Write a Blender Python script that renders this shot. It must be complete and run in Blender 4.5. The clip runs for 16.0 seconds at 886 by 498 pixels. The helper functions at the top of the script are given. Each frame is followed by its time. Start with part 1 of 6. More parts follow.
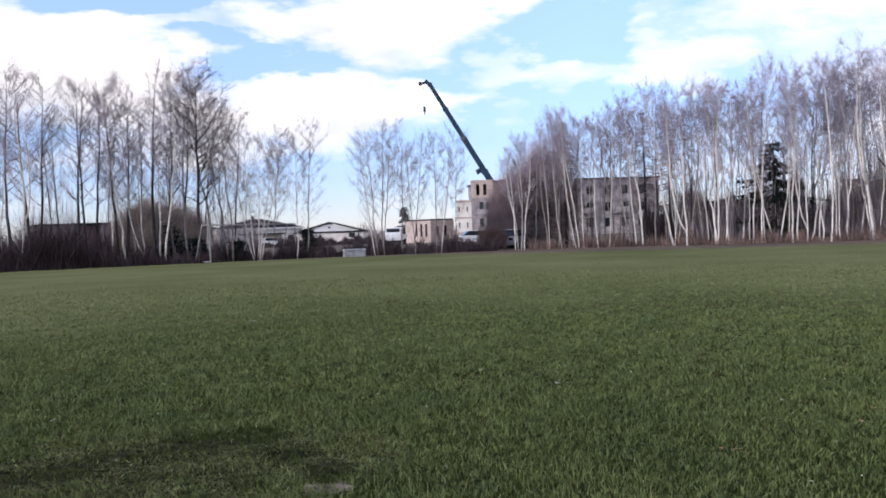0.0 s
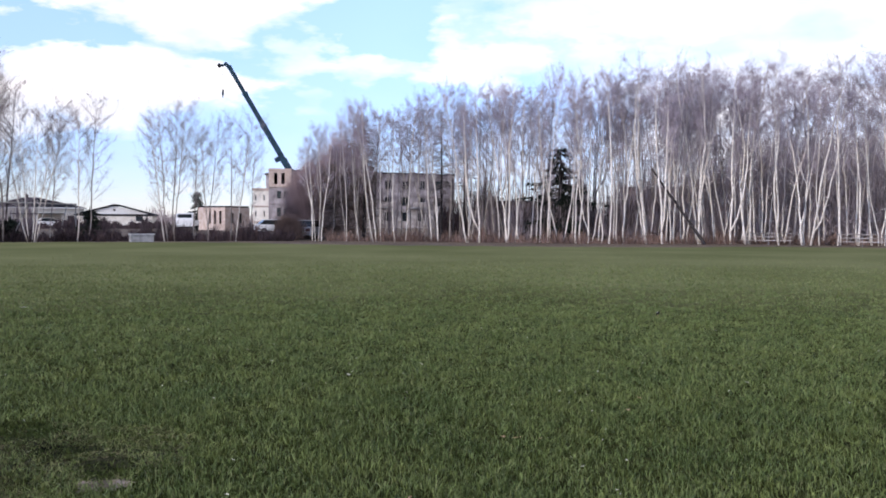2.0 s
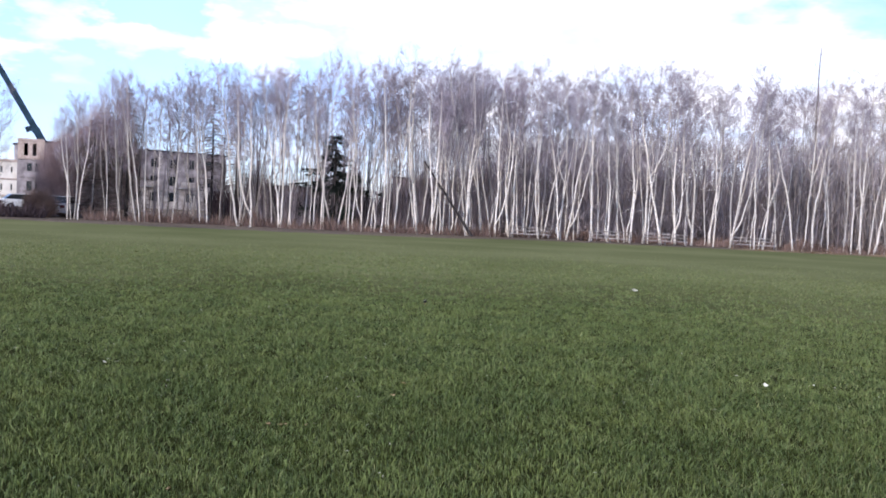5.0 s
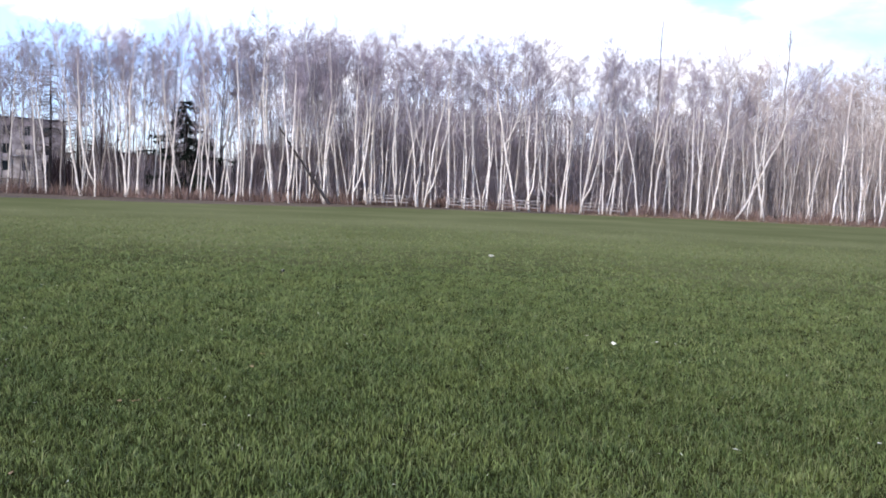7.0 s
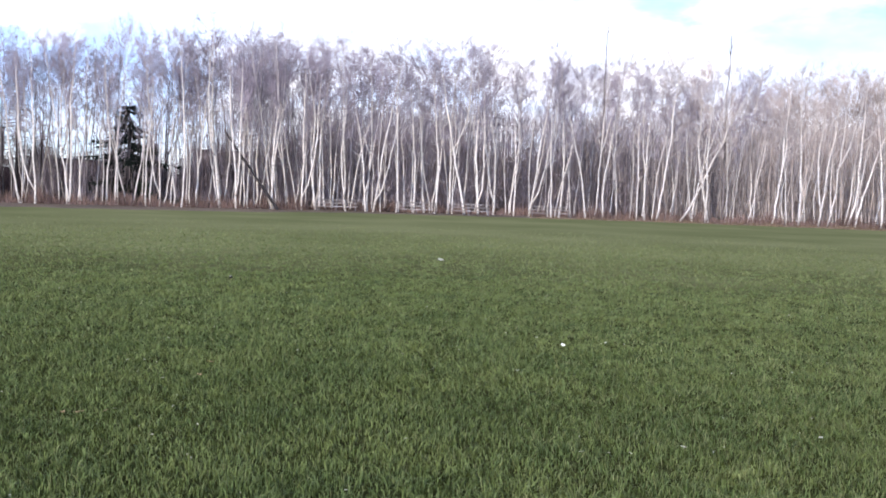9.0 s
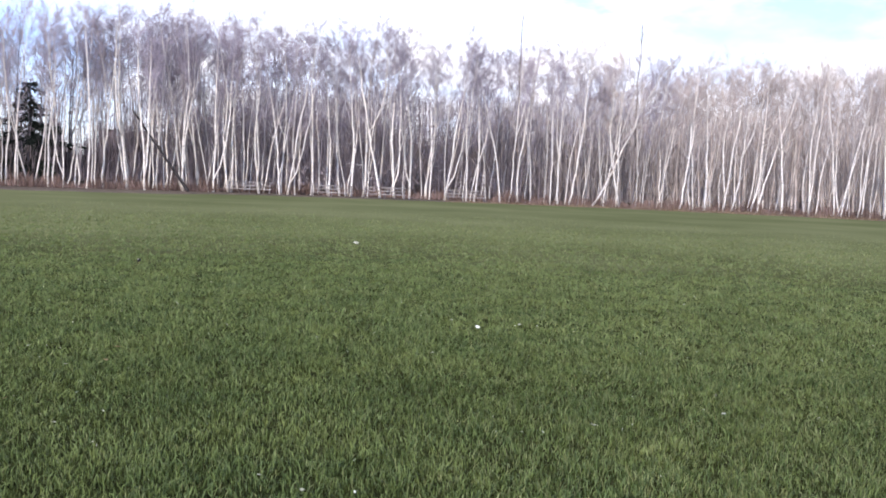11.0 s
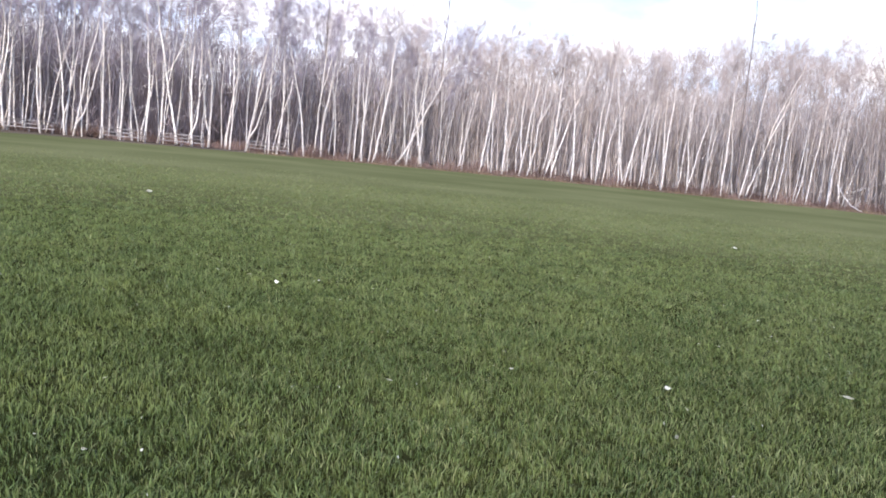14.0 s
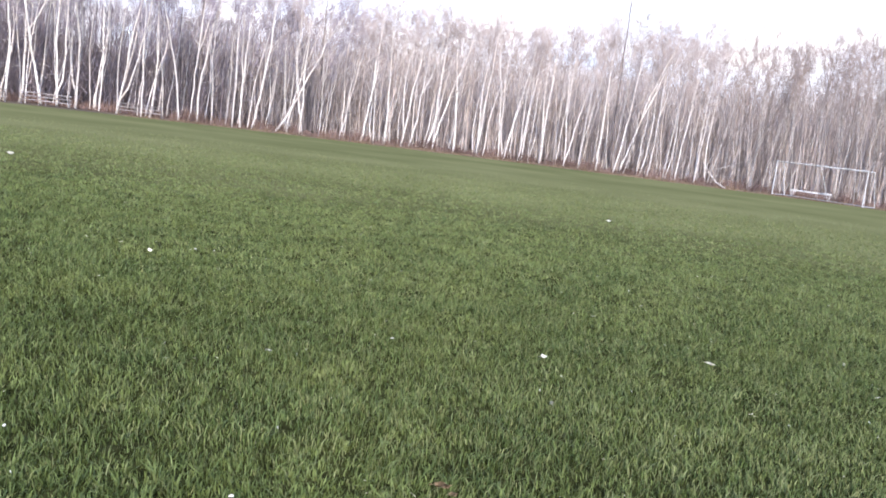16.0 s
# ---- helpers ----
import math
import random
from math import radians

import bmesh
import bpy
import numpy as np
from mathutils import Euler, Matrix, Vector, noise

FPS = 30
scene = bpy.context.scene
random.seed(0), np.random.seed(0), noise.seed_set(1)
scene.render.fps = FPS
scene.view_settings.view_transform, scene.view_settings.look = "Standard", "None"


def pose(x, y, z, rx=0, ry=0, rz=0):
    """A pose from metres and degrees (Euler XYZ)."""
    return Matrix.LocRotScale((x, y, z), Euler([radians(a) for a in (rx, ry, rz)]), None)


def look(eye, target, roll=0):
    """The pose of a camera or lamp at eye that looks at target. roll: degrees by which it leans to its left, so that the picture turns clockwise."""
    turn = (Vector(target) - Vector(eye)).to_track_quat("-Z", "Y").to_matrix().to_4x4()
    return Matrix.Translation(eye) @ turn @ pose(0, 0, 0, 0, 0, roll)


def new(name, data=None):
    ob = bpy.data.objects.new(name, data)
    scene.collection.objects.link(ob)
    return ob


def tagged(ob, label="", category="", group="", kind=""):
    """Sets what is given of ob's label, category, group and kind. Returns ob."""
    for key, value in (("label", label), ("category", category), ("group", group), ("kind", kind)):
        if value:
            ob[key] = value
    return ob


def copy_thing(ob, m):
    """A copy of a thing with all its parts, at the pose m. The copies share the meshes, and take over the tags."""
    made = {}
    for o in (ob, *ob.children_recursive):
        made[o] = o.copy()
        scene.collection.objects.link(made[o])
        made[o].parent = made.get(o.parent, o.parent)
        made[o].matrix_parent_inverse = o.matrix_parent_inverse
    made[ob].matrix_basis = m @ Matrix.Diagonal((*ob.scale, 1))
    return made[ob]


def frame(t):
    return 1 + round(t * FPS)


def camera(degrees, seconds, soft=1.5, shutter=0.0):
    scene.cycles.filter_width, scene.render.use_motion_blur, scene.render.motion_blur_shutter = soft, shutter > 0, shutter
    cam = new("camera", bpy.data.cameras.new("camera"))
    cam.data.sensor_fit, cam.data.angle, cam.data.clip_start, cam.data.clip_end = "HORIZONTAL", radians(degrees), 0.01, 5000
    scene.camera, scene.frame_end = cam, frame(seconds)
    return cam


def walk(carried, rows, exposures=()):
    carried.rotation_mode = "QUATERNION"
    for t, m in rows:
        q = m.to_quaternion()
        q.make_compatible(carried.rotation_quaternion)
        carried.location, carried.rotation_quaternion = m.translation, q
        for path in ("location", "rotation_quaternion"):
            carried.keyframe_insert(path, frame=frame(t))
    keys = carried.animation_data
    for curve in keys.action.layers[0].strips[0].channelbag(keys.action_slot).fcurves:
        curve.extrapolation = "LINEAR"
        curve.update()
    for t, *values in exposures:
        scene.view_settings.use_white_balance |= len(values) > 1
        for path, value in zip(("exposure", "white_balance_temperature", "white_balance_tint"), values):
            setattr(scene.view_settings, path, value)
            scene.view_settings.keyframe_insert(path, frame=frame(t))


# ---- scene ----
cam = camera(53.37, 16.0, soft=1.8)
PATH = [
    (0, pose(-0.000, 0.001, 1.498, 88.816, 2.128, -0.044)),
    (0.5, pose(0.000, -0.002, 1.497, 88.375, 1.683, -2.880)),
    (1, pose(-0.001, 0.001, 1.496, 87.910, 0.625, -6.885)),
    (1.5, pose(-0.003, -0.005, 1.495, 88.038, 0.049, -9.930)),
    (2, pose(-0.002, -0.006, 1.495, 88.096, -0.312, -13.132)),
    (2.5, pose(-0.002, -0.002, 1.489, 87.757, -1.093, -16.355)),
    (3, pose(-0.011, -0.025, 1.494, 87.898, -1.550, -19.545)),
    (3.2, pose(-0.008, -0.024, 1.496, 87.815, -1.840, -20.313)),
    (5.3, pose(-0.004, -0.038, 1.499, 87.609, -2.863, -29.551)),
    (5.5, pose(-0.007, -0.030, 1.495, 87.609, -3.068, -30.807)),
    (6, pose(-0.005, -0.028, 1.492, 87.544, -2.943, -33.032)),
    (6.5, pose(-0.013, -0.038, 1.495, 86.848, -2.569, -35.209)),
    (7, pose(-0.005, -0.039, 1.497, 85.921, -2.349, -36.977)),
    (7.5, pose(-0.004, -0.037, 1.495, 85.724, -2.093, -38.268)),
    (8, pose(-0.007, -0.040, 1.495, 86.081, -1.971, -39.140)),
    (8.5, pose(-0.005, -0.042, 1.494, 86.065, -1.767, -39.764)),
    (8.7, pose(-0.008, -0.044, 1.495, 86.229, -1.753, -39.871)),
    (10.8, pose(0.001, -0.036, 1.484, 85.427, -2.895, -45.325)),
    (11, pose(0.005, -0.037, 1.483, 85.465, -2.439, -45.714)),
    (11.5, pose(0.006, -0.035, 1.484, 85.327, -2.641, -47.754)),
    (12, pose(0.006, -0.035, 1.481, 84.943, -3.079, -50.045)),
    (12.5, pose(0.007, -0.036, 1.483, 84.894, -3.538, -51.954)),
    (13, pose(0.003, -0.037, 1.484, 84.704, -4.035, -53.799)),
    (13.5, pose(0.000, -0.037, 1.485, 84.222, -4.994, -56.247)),
    (14, pose(0.005, -0.035, 1.484, 83.518, -5.653, -58.342)),
    (14.5, pose(0.000, -0.034, 1.481, 82.812, -6.890, -60.185)),
    (15, pose(0.006, -0.030, 1.484, 82.131, -7.304, -62.206)),
    (15.5, pose(0.004, -0.029, 1.481, 82.233, -7.255, -64.484)),
    (16, pose(0.003, -0.028, 1.482, 82.430, -7.192, -65.981)),
]
EXPOSURE = [(0.0, -0.18, 6410, 17), (1.5, -0.12, 6410, 17), (3.0, 0.03, 6380, 17), (5.5, 0.17, 6340, 16), (8.0, 0.31, 6370, 16), (12.0, 0.40, 6450, 16), (13.5, 0.47, 6480, 16), (14.5, 0.56, 6500, 16), (15.5, 0.69, 6500, 16), (16.0, 0.75, 6500, 16)]
walk(cam, PATH, EXPOSURE)

# ---------------------------------------------------------------- sky and sun
# banks of cloud and, with a minus, breaks in them: bearing, height, half width and half height in degrees, weight
CLOUDS = (
    (-26, 10.5, 12, 3.6, 0.9), (-3.5, 13.4, 9.5, 2.6, 0.8), (-6.5, 8.2, 7.5, 2.1, 0.75), (-16.5, 13.0, 3.5, 1.3, 0.35), (-18, 15.2, 7, 1.5, -0.6), (-12, 11.2, 6, 1.3, -0.6),
    (6.5, 9.8, 4.5, 1.3, 0.4), (15, 10.4, 4.0, 1.7, 0.5), (4.8, 7.0, 2.2, 1.0, 0.35), (25, 14.0, 8, 3.0, 0.6), (9, 12.6, 5, 1.8, -0.4), (9, 7.0, 9, 2.6, -0.35),
    (52, 12.5, 5, 1.8, -0.65), (67, 9.8, 8, 2.2, -0.55), (84, 12.0, 8, 3.0, -0.3), (-4, 3.6, 8, 1.6, -0.3), (-15, 6.2, 9, 2.6, 0.6), (-2, 8.0, 6, 1.8, 0.3))
SUN_AZ, SUN_EL = -118.0, 21.0      # degrees, azimuth clockwise from +y


def polar(az, r, z=0.0):
    return Vector((r * math.sin(radians(az)), r * math.cos(radians(az)), z))


def sky():
    world = bpy.data.worlds.new("sky")
    scene.world = world
    world.use_nodes = True
    nt = world.node_tree
    nt.nodes.clear()
    n, l = nt.nodes.new, nt.links.new
    out, bg = n("ShaderNodeOutputWorld"), n("ShaderNodeBackground")
    tex = n("ShaderNodeTexSky")
    tex.sky_type, tex.sun_disc = "NISHITA", False
    tex.sun_elevation, tex.sun_rotation = radians(SUN_EL), radians(SUN_AZ)
    tex.air_density, tex.dust_density, tex.ozone_density = 1.0, 0.15, 2.5
    co = n("ShaderNodeTexCoord")
    sep = n("ShaderNodeSeparateXYZ")
    l(co.outputs["Generated"], sep.inputs[0])
    up = n("ShaderNodeMath")
    up.operation = "MAXIMUM"
    l(sep.outputs["Z"], up.inputs[0])
    up.inputs[1].default_value = 0.0
    deep = n("ShaderNodeMath")
    deep.operation = "ADD"
    l(up.outputs[0], deep.inputs[0])
    deep.inputs[1].default_value = 0.16
    flat = n("ShaderNodeVectorMath")
    flat.operation = "DIVIDE"
    both = n("ShaderNodeCombineXYZ")
    for k in range(3):
        l(deep.outputs[0], both.inputs[k])
    l(co.outputs["Generated"], flat.inputs[0])
    l(both.outputs[0], flat.inputs[1])
    place = n("ShaderNodeMapping")
    place.inputs["Location"].default_value = (2.3, 0.55, 0.0)
    place.inputs["Scale"].default_value = (1.0, 1.0, 0.25)
    l(flat.outputs[0], place.inputs[0])
    big = n("ShaderNodeTexNoise")
    big.inputs["Scale"].default_value, big.inputs["Detail"].default_value = 1.9, 6.0
    big.inputs["Roughness"].default_value, big.inputs["Distortion"].default_value = 0.5, 0.25
    l(place.outputs[0], big.inputs["Vector"])
    ramp = n("ShaderNodeValToRGB")
    ramp.color_ramp.elements[0].position, ramp.color_ramp.elements[1].position = 0.16, 0.86
    ramp.color_ramp.elements[0].color = (0.06, 0.06, 0.06, 1)

    def calc(op, first, second, third=None):
        m = n("ShaderNodeMath")
        m.operation = op
        for k, v in enumerate((first, second, third)):
            if isinstance(v, (int, float)):
                m.inputs[k].default_value = v
            elif v is not None:
                l(v, m.inputs[k])
        return m.outputs[0]

    # bearing and height in degrees, with ragged edges
    ragged = n("ShaderNodeTexNoise")
    ragged.inputs["Scale"].default_value, ragged.inputs["Detail"].default_value, ragged.inputs["Roughness"].default_value = 9.0, 5.0, 0.55
    tall = n("ShaderNodeMapping")
    tall.inputs["Scale"].default_value = (1, 1, 2.6)
    l(co.outputs["Generated"], tall.inputs[0])
    l(tall.outputs[0], ragged.inputs["Vector"])
    split = n("ShaderNodeSeparateColor")
    l(ragged.outputs["Color"], split.inputs[0])
    bearing = calc("MULTIPLY", calc("ARCTAN2", sep.outputs["X"], sep.outputs["Y"]), 57.2958)
    bearing = calc("ADD", bearing, calc("MULTIPLY", calc("SUBTRACT", split.outputs[0], 0.5), 16.0))
    height = calc("MULTIPLY", calc("ARCSINE", sep.outputs["Z"], 0.0), 57.2958)
    height = calc("ADD", height, calc("MULTIPLY", calc("SUBTRACT", split.outputs[1], 0.5), 6.5))
    # the cloud closes in towards the east
    closing = n("ShaderNodeMapRange")
    closing.interpolation_type = "SMOOTHSTEP"
    for key, value in (("From Min", 17.0), ("From Max", 31.0), ("To Min", 0.0), ("To Max", 0.50)):
        closing.inputs[key].default_value = value
    l(bearing, closing.inputs["Value"])
    level = calc("ADD", closing.outputs[0], calc("MULTIPLY_ADD", big.outputs["Fac"], 0.9, -0.27))
    level = calc("ADD", level, calc("MULTIPLY_ADD", split.outputs[2], 0.7, -0.35))
    for where, rise, wide, high, weight in CLOUDS:
        u = calc("MULTIPLY_ADD", bearing, 1 / wide, -where / wide)
        v = calc("MULTIPLY_ADD", height, 1 / high, -rise / high)
        fade = n("ShaderNodeMapRange")
        fade.interpolation_type = "SMOOTHSTEP"
        fade.inputs["From Min"].default_value, fade.inputs["From Max"].default_value = 1.5, 0.1
        fade.inputs["To Max"].default_value = weight * 0.85
        l(calc("ADD", calc("MULTIPLY", u, u), calc("MULTIPLY", v, v)), fade.inputs["Value"])
        level = calc("ADD", level, fade.outputs[0])
    l(level, ramp.inputs[0])
    # cloud bodies: bright, faintly grey where they are thick
    thick = n("ShaderNodeTexNoise")
    thick.inputs["Scale"].default_value, thick.inputs["Detail"].default_value = 2.1, 4.0
    l(place.outputs[0], thick.inputs["Vector"])
    body = n("ShaderNodeValToRGB")
    body.color_ramp.elements[0].position, body.color_ramp.elements[1].position = 0.33, 0.5
    body.color_ramp.elements[0].color, body.color_ramp.elements[1].color = (0.74, 0.78, 0.84, 1), (1, 0.985, 0.975, 1)
    l(thick.outputs["Fac"], body.inputs[0])
    lift = n("ShaderNodeVectorMath")
    lift.operation = "SCALE"
    l(body.outputs[0], lift.inputs[0])
    # thicker, greyer cloud low in the east
    dull = n("ShaderNodeMapRange")
    for key, value in (("From Min", 0.70), ("From Max", 0.98), ("To Min", 9.6), ("To Max", 7.4)):
        dull.inputs[key].default_value = value
    l(sep.outputs["X"], dull.inputs["Value"])
    l(dull.outputs[0], lift.inputs["Scale"])
    pale = n("ShaderNodeVectorMath")
    pale.operation = "MULTIPLY"
    tint = n("ShaderNodeMix")
    tint.data_type = "RGBA"
    tint.inputs[6].default_value, tint.inputs[7].default_value = (1.02, 1.14, 1.66, 1), (1.84, 1.88, 2.14, 1)
    low = n("ShaderNodeMapRange")
    low.inputs["From Min"].default_value, low.inputs["From Max"].default_value = 0.06, 0.24
    l(sep.outputs["Z"], low.inputs["Value"])
    l(low.outputs[0], tint.inputs[0])
    # the sky deepens away from the sun
    side = n("ShaderNodeMapRange")
    side.inputs["From Min"].default_value, side.inputs["From Max"].default_value = 0.15, 0.75
    side.inputs["To Min"].default_value, side.inputs["To Max"].default_value = 1.0, 0.68
    l(sep.outputs["X"], side.inputs["Value"])
    fall = n("ShaderNodeVectorMath")
    fall.operation = "SCALE"
    l(tint.outputs[2], fall.inputs[0])
    l(side.outputs[0], fall.inputs["Scale"])
    l(fall.outputs[0], pale.inputs[1])
    l(tex.outputs[0], pale.inputs[0])
    mix = n("ShaderNodeMix")
    mix.data_type = "RGBA"
    l(ramp.outputs[0], mix.inputs[0])
    l(pale.outputs[0], mix.inputs[6])
    l(lift.outputs[0], mix.inputs[7])
    l(mix.outputs[2], bg.inputs["Color"])
    bg.inputs["Strength"].default_value = 0.15
    l(bg.outputs[0], out.inputs[0])


sky()
sun_data = bpy.data.lights.new("sun", "SUN")
sun_data.energy, sun_data.angle, sun_data.color = 3.0, radians(0.6), (1.0, 0.93, 0.84)
sun = new("sun", sun_data)
sun_dir = Vector((math.sin(radians(SUN_AZ)) * math.cos(radians(SUN_EL)), math.cos(radians(SUN_AZ)) * math.cos(radians(SUN_EL)), math.sin(radians(SUN_EL))))
sun.matrix_world = look(sun_dir * 100, (0, 0, 0))

# ---------------------------------------------------------------- materials


def material(name, low, high, scale=4.0, rough=0.85, bump=0.2, stretch=(1, 1, 1), patch=0.25, patch_scale=0.3, vary="", amount=0.2, metal=0.0, edges=(0.35, 0.65), detail=5.0, spec=0.3, hue=0.0):
    """Two colours through a fine noise, larger patches over it, and a relief. vary: 'object' or 'island' gives each its own shade."""
    m = bpy.data.materials.new(name)
    m.use_nodes = True
    nt = m.node_tree
    n, l = nt.nodes.new, nt.links.new
    sh = nt.nodes["Principled BSDF"]
    co, mp = n("ShaderNodeTexCoord"), n("ShaderNodeMapping")
    mp.inputs["Scale"].default_value = stretch
    l(co.outputs["Object"], mp.inputs[0])
    fine = n("ShaderNodeTexNoise")
    fine.inputs["Scale"].default_value, fine.inputs["Detail"].default_value = scale, detail
    l(mp.outputs[0], fine.inputs["Vector"])
    ramp = n("ShaderNodeValToRGB")
    ramp.color_ramp.elements[0].position, ramp.color_ramp.elements[1].position = edges
    ramp.color_ramp.elements[0].color, ramp.color_ramp.elements[1].color = (*low, 1), (*high, 1)
    l(fine.outputs["Fac"], ramp.inputs[0])
    wide = n("ShaderNodeTexNoise")
    wide.inputs["Scale"].default_value, wide.inputs["Detail"].default_value = patch_scale, 3.0
    l(co.outputs["Object"], wide.inputs["Vector"])
    span = n("ShaderNodeMapRange")
    span.inputs["From Min"].default_value, span.inputs["From Max"].default_value = 0.3, 0.7
    span.inputs["To Min"].default_value, span.inputs["To Max"].default_value = 1 - patch, 1 + patch
    l(wide.outputs["Fac"], span.inputs["Value"])
    hsv = n("ShaderNodeHueSaturation")
    l(ramp.outputs[0], hsv.inputs["Color"])
    if vary:
        own = n("ShaderNodeObjectInfo") if vary == "object" else n("ShaderNodeNewGeometry")
        each = n("ShaderNodeMapRange")
        each.inputs["To Min"].default_value, each.inputs["To Max"].default_value = 1 - amount, 1 + amount
        l(own.outputs["Random" if vary == "object" else "Random Per Island"], each.inputs["Value"])
        times = n("ShaderNodeMath")
        times.operation = "MULTIPLY"
        l(span.outputs[0], times.inputs[0])
        l(each.outputs[0], times.inputs[1])
        l(times.outputs[0], hsv.inputs["Value"])
    else:
        l(span.outputs[0], hsv.inputs["Value"])
    if hue:
        drift = n("ShaderNodeMapRange")
        drift.inputs["From Min"].default_value, drift.inputs["From Max"].default_value = 0.3, 0.7
        drift.inputs["To Min"].default_value, drift.inputs["To Max"].default_value = 0.5 + hue, 0.5 - hue
        l(wide.outputs["Fac"], drift.inputs["Value"])
        l(drift.outputs[0], hsv.inputs["Hue"])
    l(hsv.outputs[0], sh.inputs["Base Color"])
    sh.inputs["Roughness"].default_value, sh.inputs["Metallic"].default_value = rough, metal
    sh.inputs["Specular IOR Level"].default_value = spec
    if bump:
        b = n("ShaderNodeBump")
        b.inputs["Strength"].default_value, b.inputs["Distance"].default_value = bump, 0.02
        l(fine.outputs["Fac"], b.inputs["Height"])
        l(b.outputs[0], sh.inputs["Normal"])
    return m


